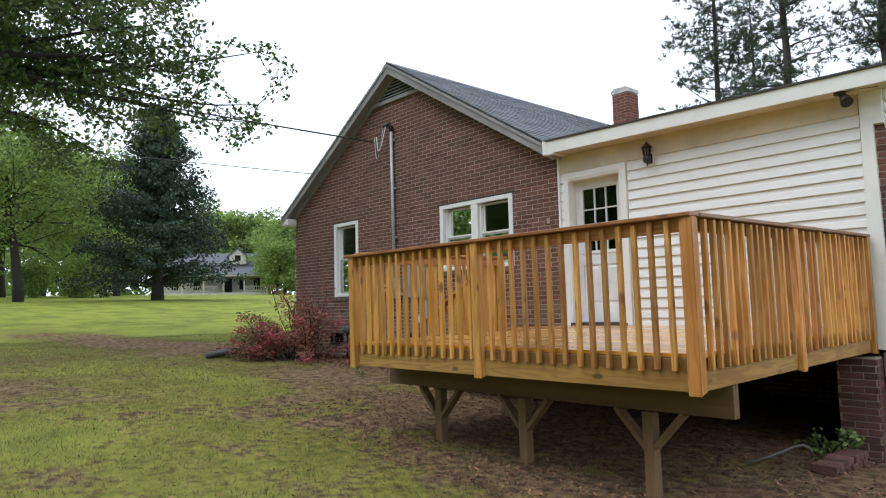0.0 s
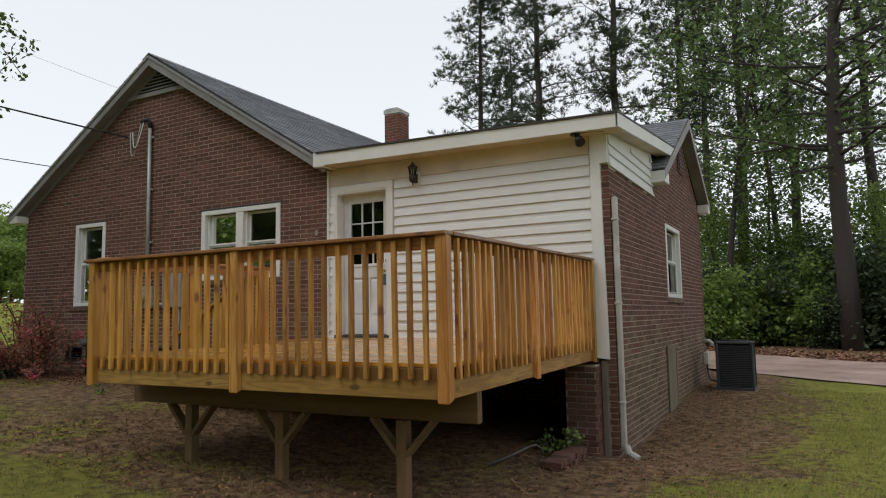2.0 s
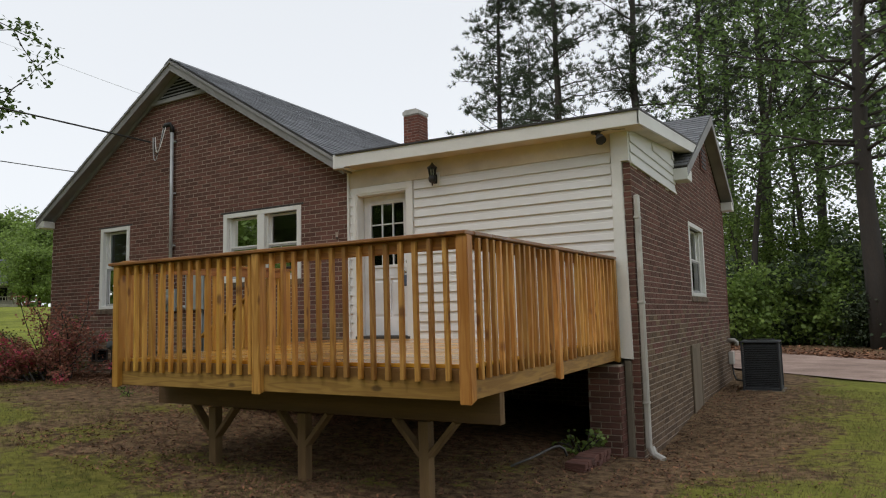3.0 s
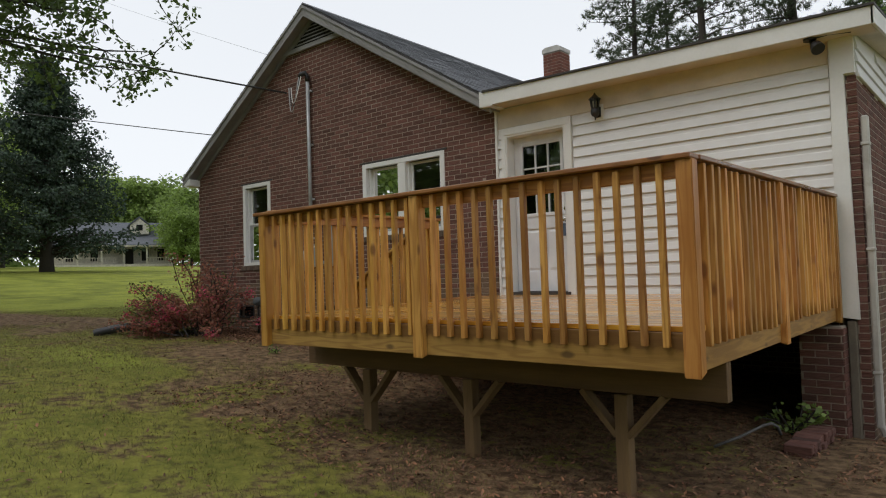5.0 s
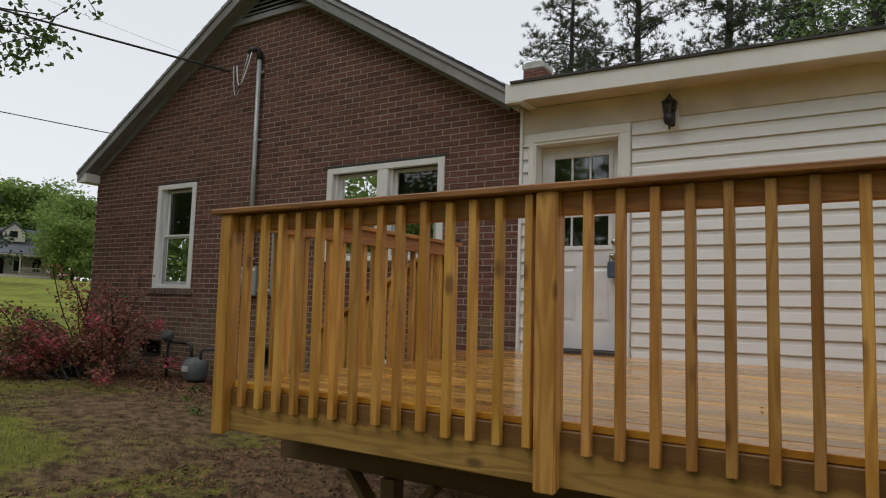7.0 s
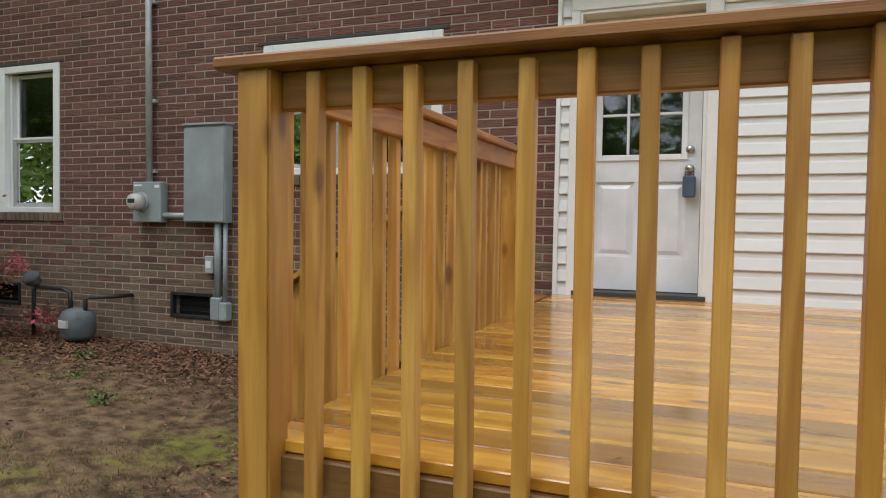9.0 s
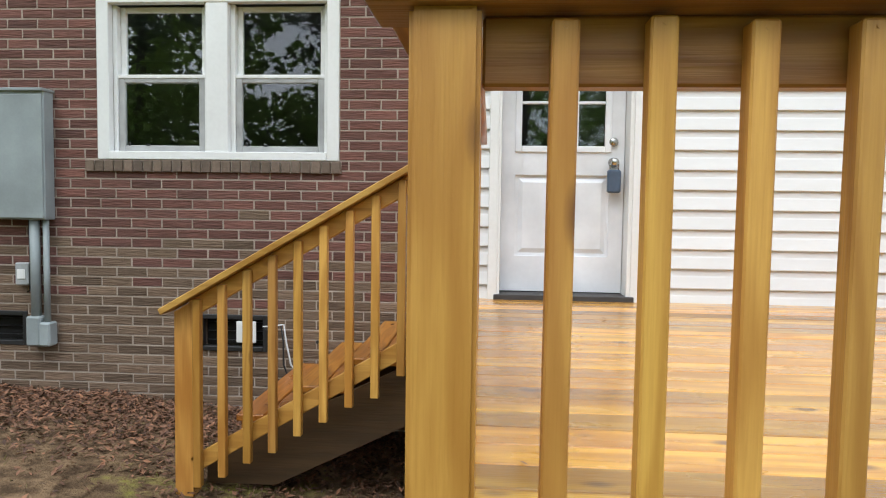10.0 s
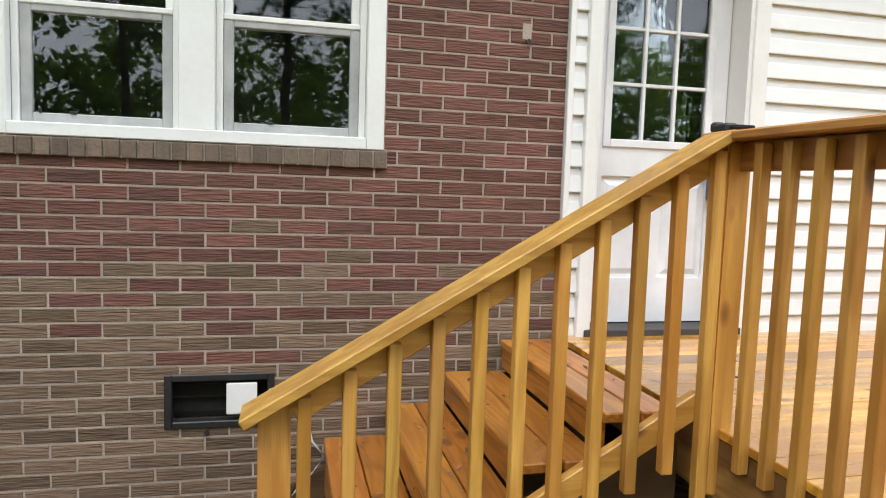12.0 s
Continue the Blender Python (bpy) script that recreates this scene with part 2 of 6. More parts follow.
M["grey_box"] = material("grey_painted_steel", (0.33, 0.37, 0.37), 0.45, vary=0.1, scale=3, fine=60, bump=0.03, spread=0.05)
M["old_grey"] = material("weathered_grey_meter_paint", (0.13, 0.145, 0.15), 0.7, vary=0.3, scale=8, fine=60, bump=0.1, spread=0.1, wear=((0.09, 0.06, 0.045), 9, 0.55, 0.6))
M["galv"] = material("galvanised_conduit", (0.50, 0.52, 0.53), 0.45, metal=0.3, vary=0.15, spread=0.05)
M["dull_pipe"] = material("dull_weathered_pipe", (0.12, 0.115, 0.11), 0.7, vary=0.3, spread=0.1)
M["chrome"] = material("brushed_nickel", (0.5, 0.49, 0.46), 0.25, metal=1.0, vary=0.1)
M["blue_box"] = material("slate_blue_lockbox", (0.07, 0.10, 0.15), 0.5, vary=0.1)
M["screen"] = material("grey_sash", (0.42, 0.42, 0.41), 0.5, vary=0.08, spread=0.03)
M["mesh"] = material("dark_insect_screen", (0.05, 0.052, 0.055), 0.9, vary=0.1)
M["ac"] = material("dark_grey_louvre_steel", (0.045, 0.05, 0.058), 0.5, vary=0.15, scale=4, fine=60, bump=0.03, spread=0.1)
M["bark"] = material("grey_brown_bark", (0.042, 0.037, 0.033), 0.95, vary=0.5, scale=5, fine=30, bump=1.0, stretch=(1, 1, 0.25), second=(0.05, 0.04, 0.033), spread=0.15)
M["needles"] = material("pine_needles", (0.085, 0.115, 0.06), 0.7, vary=0.3, island=True, spread=0.4, translucent=0.3, second=(0.06, 0.085, 0.05), bump=0)
M["cedar"] = material("dark_cedar_sprays", (0.065, 0.10, 0.065), 0.75, vary=0.3, island=True, spread=0.4, translucent=0.2, second=(0.02, 0.04, 0.027), bump=0)
M["leaf"] = material("spring_leaves", (0.26, 0.36, 0.085), 0.6, vary=0.3, island=True, spread=0.4, translucent=0.45, second=(0.16, 0.24, 0.06), bump=0)
M["fresh_leaf"] = material("bright_new_leaves", (0.23, 0.32, 0.07), 0.6, vary=0.3, island=True, spread=0.4, translucent=0.5, second=(0.12, 0.20, 0.045), bump=0)
M["oak_leaf"] = material("oak_leaves", (0.125, 0.185, 0.045), 0.6, vary=0.3, island=True, spread=0.4, translucent=0.4, second=(0.065, 0.11, 0.03), bump=0)
M["woods_leaf"] = material("woods_canopy_leaves", (0.16, 0.25, 0.07), 0.6, vary=0.3, island=True, spread=0.45, translucent=0.45, second=(0.085, 0.14, 0.045), bump=0)
# Dark leaf tone that puts the thicket's inner shade into the colour.
M["dark_leaf"] = material("shade_dark_thicket_leaves", (0.06, 0.09, 0.036), 0.6, vary=0.3, island=True, spread=0.4, translucent=0.25, second=(0.03, 0.05, 0.02), bump=0)
M["burgundy"] = material("burgundy_azalea_leaves", (0.33, 0.095, 0.08), 0.6, vary=0.3, island=True, spread=0.5, translucent=0.35, second=(0.25, 0.14, 0.075), bump=0)
M["azalea_green"] = material("azalea_green_leaves", (0.22, 0.22, 0.06), 0.6, vary=0.3, island=True, spread=0.4, translucent=0.35, second=(0.09, 0.10, 0.035), bump=0)
M["pink"] = material("pink_azalea_flowers", (0.62, 0.10, 0.16), 0.6, vary=0.2, island=True, spread=0.3, translucent=0.35, bump=0)
M["litter"] = material("fallen_leaves", (0.27, 0.125, 0.062), 0.8, vary=0.3, island=True, spread=0.65, second=(0.10, 0.055, 0.036), bump=0)
M["grass"] = material("short_grass_blades", (0.16, 0.18, 0.038), 0.7, vary=0.3, island=True, spread=0.6, translucent=0.3, second=(0.20, 0.155, 0.07), bump=0)
M["gravel"] = material("pinkish_gravel_drive", (0.42, 0.30, 0.25), 0.95, vary=0.7, scale=1.1, fine=40, bump=0.8, second=(0.22, 0.15, 0.12), spread=0.0)
M["pvc"] = material("white_pvc", (0.6, 0.58, 0.53), 0.4, vary=0.1, spread=0.05)
M["downspout"] = material("weathered_white_downspout", (0.55, 0.53, 0.49), 0.45, vary=0.12, scale=3, spread=0.03, wear=((0.3, 0.26, 0.2), 4, 0.58, 0.5))
M["corrugated"] = material("black_corrugated_plastic", (0.03, 0.03, 0.034), 0.4, vary=0.1)
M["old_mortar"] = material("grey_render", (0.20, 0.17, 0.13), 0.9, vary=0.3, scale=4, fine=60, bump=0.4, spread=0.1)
M["plywood"] = material("weathered_plywood", (0.23, 0.18, 0.125), 0.9, vary=0.3, scale=4, fine=60, bump=0.3, stretch=(1, 1, 0.2), second=(0.16, 0.125, 0.09), spread=0.1)
M["far_white"] = material("far_white_boards", (0.62, 0.58, 0.50), 0.6, vary=0.08)
M["far_roof"] = material("far_grey_roof", (0.12, 0.13, 0.15), 0.8, vary=0.2)
M["white_wire"] = material("white_cable", (0.7, 0.7, 0.7), 0.5, vary=0.05)


def ground_material():
    """Bare earth, thin grass and yellow-green lawn, in patches by the noise and by the plan."""
    m = bpy.data.materials.new("yard_earth_and_grass")
    m.use_nodes = True
    nt = m.node_tree
    N, L = nt.nodes.new, nt.links.new
    bsdf = nt.nodes["Principled BSDF"]
    tc, at = N("ShaderNodeTexCoord"), N("ShaderNodeAttribute")
    at.attribute_name = "lawn"
    n1, n2, n3 = (N("ShaderNodeTexNoise") for _ in range(3))
    for n, s, d in ((n1, 0.9, 6), (n2, 9.0, 8), (n3, 90.0, 3)):
        n.inputs["Scale"].default_value, n.inputs["Detail"].default_value, n.inputs["Roughness"].default_value = s, d, 0.62
        L(tc.outputs["Object"], n.inputs["Vector"])
    def mix(fac, a, b):
        x = N("ShaderNodeMix")
        x.data_type = "RGBA"
        for k, v in ((6, a), (7, b)):
            if isinstance(v, tuple):
                x.inputs[k].default_value = (*v, 1)
            else:
                L(v, x.inputs[k])
        L(fac, x.inputs[0])
        return x.outputs[2]
    def step(v, lo, hi):
        r = N("ShaderNodeMapRange")
        r.inputs["From Min"].default_value, r.inputs["From Max"].default_value = lo, hi
        L(v, r.inputs["Value"])
        return r.outputs[0]
    earth = mix(step(n2.outputs[0], 0.38, 0.62), (0.09, 0.056, 0.030), (0.29, 0.19, 0.105))
    thin = mix(step(n2.outputs[0], 0.35, 0.65), (0.10, 0.105, 0.018), (0.27, 0.245, 0.055))
    lush = mix(step(n3.outputs[0], 0.35, 0.7), (0.22, 0.255, 0.035), (0.38, 0.40, 0.07))
    lush = mix(step(n1.outputs[0], 0.42, 0.66), lush, (0.15, 0.175, 0.03))
    grass = mix(step(at.outputs["Fac"], 0.5, 0.85), thin, lush)
    add = N("ShaderNodeMath")
    add.operation = "ADD"
    sub = N("ShaderNodeMath")
    sub.operation, sub.inputs[1].default_value = "MULTIPLY_ADD", 2.0
    sub.inputs[2].default_value = -1.0
    L(n1.outputs[0], sub.inputs[0])
    fine = N("ShaderNodeMath")
    fine.operation, fine.inputs[1].default_value, fine.inputs[2].default_value = "MULTIPLY_ADD", 1.1, -0.55
    L(n2.outputs[0], fine.inputs[0])
    L(sub.outputs[0], add.inputs[0])
    L(fine.outputs[0], add.inputs[1])
    add2 = N("ShaderNodeMath")
    add2.operation = "ADD"
    L(add.outputs[0], add2.inputs[0])
    L(at.outputs["Fac"], add2.inputs[1])
    col = mix(step(add2.outputs[0], 0.36, 0.62), earth, grass)
    L(col, bsdf.inputs["Base Color"])
    bsdf.inputs["Roughness"].default_value = 0.95
    bsdf.inputs["Specular IOR Level"].default_value = 0.2
    bp, sm = N("ShaderNodeBump"), N("ShaderNodeMath")
    sm.operation = "ADD"
    L(n2.outputs[0], sm.inputs[0])
    L(n3.outputs[0], sm.inputs[1])
    bp.inputs["Strength"].default_value, bp.inputs["Distance"].default_value = 0.8, 0.03
    L(sm.outputs[0], bp.inputs["Height"])
    L(bp.outputs[0], bsdf.inputs["Normal"])
    return m


M["ground"] = ground_material()


# ---- making meshes ----
class Geo:
    """Vertices and faces gathered for one mesh."""

    def __init__(self):
        self.v, self.f = [], []

    def face(self, *pts):
        k = len(self.v)
        self.v.extend(tuple(p) for p in pts)
        self.f.append(tuple(range(k, k + len(pts))))

    def box(self, x0, x1, y0, y1, z0, z1, b=0.0, m=None):
        """A box; with b its edges are chamfered."""
        c, h = ((x0 + x1) / 2, (y0 + y1) / 2, (z0 + z1) / 2), (abs(x1 - x0) / 2, abs(y1 - y0) / 2, abs(z1 - z0) / 2)
        verts, faces = CHAMFERED if b else PLAIN
        k = len(self.v)
        for s, full in verts:
            p = Vector([c[a] + s[a] * (h[a] - (0 if full in (a, -1) else min(b, h[a] * 0.45))) for a in range(3)])
            self.v.append(tuple(m @ p if m else p))
        self.f.extend(tuple(k + i for i in f) for f in faces)

    def tube(self, pts, radii, n=8, caps=True):
        """A round bar along points, with a radius at each."""
        k, rows = len(self.v), []
        pts = [Vector(p) for p in pts]
        if not isinstance(radii, (list, tuple)):
            radii = [radii] * len(pts)
        for i, p in enumerate(pts):
            d = (pts[min(i + 1, len(pts) - 1)] - pts[max(i - 1, 0)]).normalized()
            u = d.cross(Vector((0, 0, 1)) if abs(d.z) < 0.9 else Vector((1, 0, 0))).normalized()
            w = d.cross(u)
            for j in range(n):
                a = 2 * math.pi * j / n
                self.v.append(tuple(p + radii[i] * (math.cos(a) * u + math.sin(a) * w)))
        for i in range(len(pts) - 1):
            for j in range(n):
                a, b = k + i * n + j, k + i * n + (j + 1) % n
                self.f.append((a, a + n, b + n, b))
        if caps:
            self.f.append(tuple(k + j for j in range(n)))
            self.f.append(tuple(k + (len(pts) - 1) * n + j for j in reversed(range(n))))

    def prism(self, poly, axis, a, b):
        """A flat outline of (u, v) pairs drawn out along an axis from a to b."""
        put = {"x": lambda u, v, w: (w, u, v), "y": lambda u, v, w: (u, w, v), "z": lambda u, v, w: (u, v, w)}[axis]
        k, n = len(self.v), len(poly)
        self.v.extend(put(u, v, a) for u, v in poly)
        self.v.extend(put(u, v, b) for u, v in poly)
        self.f.append(tuple(range(k, k + n)))
        self.f.append(tuple(range(k + 2 * n - 1, k + n - 1, -1)))
        for i in range(n):
            j = (i + 1) % n
            self.f.append((k + i, k + n + i, k + n + j, k + j))

    def mesh(self, name, mat, smooth=False, normals=True):
        me = bpy.data.meshes.new(name)
        me.from_pydata(self.v, [], self.f)
        if normals:
            bm = bmesh.new()
            bm.from_mesh(me)
            bmesh.ops.recalc_face_normals(bm, faces=bm.faces)
            bm.to_mesh(me)
            bm.free()
        me.materials.append(mat)
        if smooth:
            me.polygons.foreach_set("use_smooth", [True] * len(me.polygons))
        return me


def topology(chamfered):
    signs = [(x, y, z) for x in (-1, 1) for y in (-1, 1) for z in (-1, 1)]
    if not chamfered:
        verts = [(s, -1) for s in signs]
        at = {s: i for i, s in enumerate(signs)}
        key = lambda s, a: at[s]
    else:
        verts = [(s, a) for s in signs for a in range(3)]
        at = {v: i for i, v in enumerate(verts)}
        key = lambda s, a: at[(s, a)]
    faces = []
    for a in range(3):
        b, c = [k for k in range(3) if k != a]
        for sa in (-1, 1):
            ring = []
            for sb, sc in ((-1, -1), (1, -1), (1, 1), (-1, 1)):
                s = [0, 0, 0]
                s[a], s[b], s[c] = sa, sb, sc
                ring.append(key(tuple(s), a))
            faces.append(tuple(ring))
        if chamfered:
            for sb in (-1, 1):
                for sc in (-1, 1):
                    ends = []
                    for sa in (-1, 1):
                        s = [0, 0, 0]
                        s[a], s[b], s[c] = sa, sb, sc
                        ends.append(tuple(s))
                    faces.append((key(ends[0], b), key(ends[1], b), key(ends[1], c), key(ends[0], c)))
    if chamfered:
        faces += [tuple(key(s, a) for a in range(3)) for s in signs]
    return verts, faces


PLAIN, CHAMFERED = topology(False), topology(True)


def thing(name, at, label, category, group="", kind=""):
    """The Empty at the base of a thing."""
    ob = new(name)
    ob.empty_display_size = 0.1
    ob.matrix_basis = Matrix.Translation(at)
    return tagged(ob, label, category, group, kind)


def hang(ob, parent):
    ob.parent = parent
    ob.matrix_parent_inverse = parent.matrix_basis.inverted() if parent.parent is None else Matrix()
    return ob


def part(name, geo, mat, parent, label="", smooth=False, normals=True):
    ob = new(name, geo.mesh(name, mat, smooth, normals) if isinstance(geo, Geo) else geo)
    hang(ob, parent)
    return tagged(ob, label)


def piece(name, mesh, at, parent, turn=None):
    """One more of a piece that shares its mesh."""
    ob = new(name, mesh)
    hang(ob, parent)
    ob.matrix_basis = Matrix.Translation(at) @ (turn or Matrix())
    return ob


def single(name, geo, mat, label, category="", kind="", group="", smooth=False, normals=True):
    ob = new(name, geo.mesh(name, mat, smooth, normals))
    return tagged(ob, label, category, group, kind)


def bar(x0, x1, y0, y1, z0, z1, b=0.004):
    g = Geo()
    g.box(x0, x1, y0, y1, z0, z1, b)
    return g


# ---- the lie of the ground ----
PROFILE_X = [-300, -84, -38, -20, -12, -7, -2.5, -1.4, 0.6, 1.8, 3.07, 4, 8, 40, 300]
PROFILE_Z = [8.5, 4.4, 2.85, 1.75, 1.25, 1.03, 0.91, 0.8, 0.58, 0.51, 0.48, 0.44, 0.42, 0.6, 3.0]


def ground_z(x, y):
    z = float(np.interp(x, PROFILE_X, PROFILE_Z))
    z -= 0.17 * math.exp(-((x - 4.1) ** 2 + (y - 0.8) ** 2) / 2.6)
    z += 0.10 * min(1, max(0, (y - 3) / 4)) * math.exp(-((x - 5) / 5) ** 2)
    return z


def lawn_amount(x, y):
    a = 0.62
    if x < -8:
        a = 0.5 + 0.45 * min(1, (-8 - x) / 5)
    u, v = (x + 12.2) * 0.95 + (y + 2.4) * 0.31, (y + 2.4) * 0.95 - (x + 12.2) * 0.31
    a -= 0.9 * math.exp(-((u / 3.6) ** 2 + (v / 1.1) ** 2))
    a -= 0.35 * math.exp(-(((x + 4.6) / 1.7) ** 2 + ((y + 5.9) / 0.9) ** 2))
    a += 0.42 * math.exp(-(((x + 4.0) / 1.5) ** 2 + ((y + 3.3) / 0.42) ** 2))
    for cx, cy, r in ((-1.4, -6.2, 0.8), (1.5, -6.0, 0.6), (-6.4, -4.6, 0.9)):
        a += 0.30 * math.exp(-((x - cx) ** 2 + (y - cy) ** 2) / r ** 2)
    if x > 3.9:
        a += 0.10 * min(1, (x - 3.9) / 1.5)
    wall_gap = max(0, -y) if x < 4 else math.hypot(max(0, x - 4), max(0, -y))
    if x > -9:
        a -= 0.5 * math.exp(-(wall_gap / 0.9) ** 2)
    if -0.6 < x < 4.6:
        a -= 0.36 * math.exp(-((max(0, -3.4 - y)) / 0.55) ** 2)
    if x > 4 and y > -1.5:
        a -= 0.62 * math.exp(-((x - 4) / 1.25) ** 2) * min(1, y + 1.5)
    a -= 0.46 * math.exp(-(((x + 2.3) / 2.4) ** 2 + ((y + 1.7) / 1.2) ** 2))
    if y > 12.2 and x > -6:
        a -= 0.9 * min(1, y - 12.2)
    return a


def build_ground():
    def steps(lo, hi, fine):
        far = [12, 15, 19, 25, 32, 42, 55, 75, 100, 140, 200, 280]
        mid = list(np.arange(lo, hi + 0.01, fine))
        return [lo - f + 10 for f in reversed(far)] + mid + [hi + f - 10 for f in far]
    xs, ys = steps(-14, 9, 0.25), steps(-10, 9, 0.25)
    g = Geo()
    lawn = []
    for y in ys:
        for x in xs:
            z = ground_z(x, y)
            if -14 <= x <= 9 and -10 <= y <= 9:
                z += 0.022 * noise.noise((x * 0.9, y * 0.9, 0)) + 0.010 * noise.noise((x * 3.1, y * 3.1, 5))
            g.v.append((x, y, z))
            lawn.append(lawn_amount(x, y))
    n = len(xs)
    for j in range(len(ys) - 1):
        for i in range(n - 1):
            g.f.append((j * n + i, j * n + i + 1, (j + 1) * n + i + 1, (j + 1) * n + i))
    ob = single("ground", g, M["ground"], "damp earth yard with thin patchy grass and lawn", "ground", "structure", smooth=True, normals=False)
    at = ob.data.attributes.new("lawn", "FLOAT", "POINT")
    at.data.foreach_set("value", lawn)
    return ob


build_ground()


def build_drive():
    g = Geo()
    rows = 40
    for i in range(rows + 1):
        u = i / rows
        x0, x1 = 26 - 50 * u, 26 - 50 * u
        near = 6.9 + 0.85 * (6.7 - x0)
        if x0 > 6.7:
            near = 6.9 - 0.25 * (x0 - 6.7)
        width = 6.6 + 0.3 * noise.noise((u * 7, 0, 0))
        for k in range(7):
            y = near + 0.25 * noise.noise((u * 20, 3, 0)) + width * k / 6
            g.v.append((x0, y, max(ground_z(x0, y), 0.3) + 0.03 + 0.02 * math.sin(math.pi * k / 6)))
    for i in range(rows):
        for k in range(6):
            a = i * 7 + k
            g.f.append((a, a + 1, a + 8, a + 7))
    single("driveway", g, M["gravel"], "pinkish grey gravel driveway beside the house", "driveway", "structure", smooth=True)


build_drive()

# ---- house: measures ----
WL, WR, SIDE = -7.35, 0.0, 4.013
FLOOR, CEIL = 1.60, 4.0
APEX_X, APEX_Z, PITCH = -3.645, 6.395, 0.615
COURSE, MODULE, JOINT = 0.0667, 0.213, 0.010
BACK = 7.10
WIN2 = (-2.545, -0.89, 2.51, 3.615)
WINL = (-5.79, -4.94, 2.17, 3.65)
VENT1 = (-1.84, -1.385, 1.235, 1.46)
VENT2 = (-3.53, -3.08, 1.235, 1.45)
VENT3 = (-5.95, -5.50, 1.235, 1.44)
HOLES_S = [WIN2, WINL, VENT1, VENT2, VENT3]
SIDEWIN = (3.28, 4.56, 2.13, 3.29)
HOLES_E = [SIDEWIN]


def pierced(g, u0, u1, v0, v1, holes, put, depth):
    """Both faces of an upright wall round its openings, and the reveals of these."""
    us = sorted({u0, u1, *[h[0] for h in holes], *[h[1] for h in holes]})
    vs = sorted({v0, v1, *[h[2] for h in holes], *[h[3] for h in holes]})
    for a, b in zip(us, us[1:]):
        for c, d in zip(vs, vs[1:]):
            mu, mv = (a + b) / 2, (c + d) / 2
            if any(h[0] < mu < h[1] and h[2] < mv < h[3] for h in holes):
                continue
            g.face(put(a, c, 0), put(b, c, 0), put(b, d, 0), put(a, d, 0))
            g.face(put(a, d, depth), put(b, d, depth), put(b, c, depth), put(a, c, depth))
    for a, b, c, d in holes:
        for p, q in (((a, c), (b, c)), ((b, c), (b, d)), ((b, d), (a, d)), ((a, d), (a, c))):
            g.face(put(*p, 0), put(*q, 0), put(*q, depth), put(*p, depth))


def bricks_in(u0, u1, v0, v1, holes, limits=None, off=0.0):
    """The bricks of a running bond as (u0, u1, v0, v1), cut at openings and at the limits of each course."""
    out, n = [], 0
    v = v0
    while v + COURSE * 0.5 < v1:
        lo, hi = (u0, u1) if limits is None else limits(v + COURSE / 2)
        spans = [(lo, hi)]
        for a, b, c, d in holes:
            if v + COURSE * 0.4 < d and v + COURSE * 0.6 > c:
                spans = [s for p, q in spans for s in ((p, min(q, a - 0.004)), (max(p, b + 0.004), q)) if s[1] - s[0] > 0.03]
        for p, q in spans:
            k = math.floor((p - off - (n % 2) * MODULE / 2) / MODULE)
            x = off + (n % 2) * MODULE / 2 + k * MODULE
            while x < q:
                a, b = max(p, x), min(q, x + MODULE - JOINT)
                if b - a > 0.025:
                    out.append((a, b, v, v + COURSE - JOINT))
                x += MODULE
        v += COURSE
        n += 1
    return out


def brick_block(g, a, b, c, d, put, proud, rng, ch=0.0025):
    """One brick: a front with worn edges and four sides running back into the mortar."""
    j = [rng.uniform(-0.0015, 0.0015) for _ in range(4)]
    k = len(g.v)
    proud = proud + rng.uniform(-0.0012, 0.0012)
    outer = [(a + j[0], c), (b + j[1], c), (b + j[2], d), (a + j[3], d)]
    inner = [(a + ch + j[0], c + ch), (b - ch + j[1], c + ch), (b - ch + j[2], d - ch), (a + ch + j[3], d - ch)]
    g.v.extend(put(u, v, 0.004) for u, v in outer)
    g.v.extend(put(u, v, -proud + ch) for u, v in outer)
    g.v.extend(put(u, v, -proud) for u, v in inner)
    for r in (0, 4):
        for i in range(4):
            g.f.append((k + r + i, k + r + (i + 1) % 4, k + r + 4 + (i + 1) % 4, k + r + 4 + i))
    g.f.append((k + 8, k + 9, k + 10, k + 11))


PENDING_BRICKS = []


def brick_wall(name, label, u0, u1, v0, v1, holes, put, depth, limits=None, near=None, top=None, off=0.0, tan_below=0.0):
    """A wall of mortar backing with bricks set proud of it; bricks in the near stretch are pieces of their own."""
    g = Geo()
    pierced(g, u0, u1, v0, min(v1, CEIL), holes, put, depth)
    if top:
        g.face(*[put(u, v, 0) for u, v in top])
        g.face(*[put(u, v, depth) for u, v in reversed(top)])
    wall = single(name, g, M["mortar"], label, "wall", "structure", normals=False)
    rng = random.Random(7)
    rest, tan = Geo(), Geo()
    loose = []
    for a, b, c, d in bricks_in(u0, u1, v0, v1, holes, limits, off):
        if near and near[0] <= a and b <= near[1] and near[2] <= c and d <= near[3] and b - a > 0.19 and len(loose) < 300:
            loose.append((a, b, c, d))
        else:
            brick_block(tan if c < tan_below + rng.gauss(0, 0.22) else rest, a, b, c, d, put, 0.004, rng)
    tagged(part("brickwork", rest, M["brick_many"], wall, normals=False), "rough red-brown bricks in running bond", kind="stuff")
    if tan.v:
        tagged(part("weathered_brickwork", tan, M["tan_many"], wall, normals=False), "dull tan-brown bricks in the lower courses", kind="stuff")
    PENDING_BRICKS.append((wall, loose, put, tan_below))
    return wall


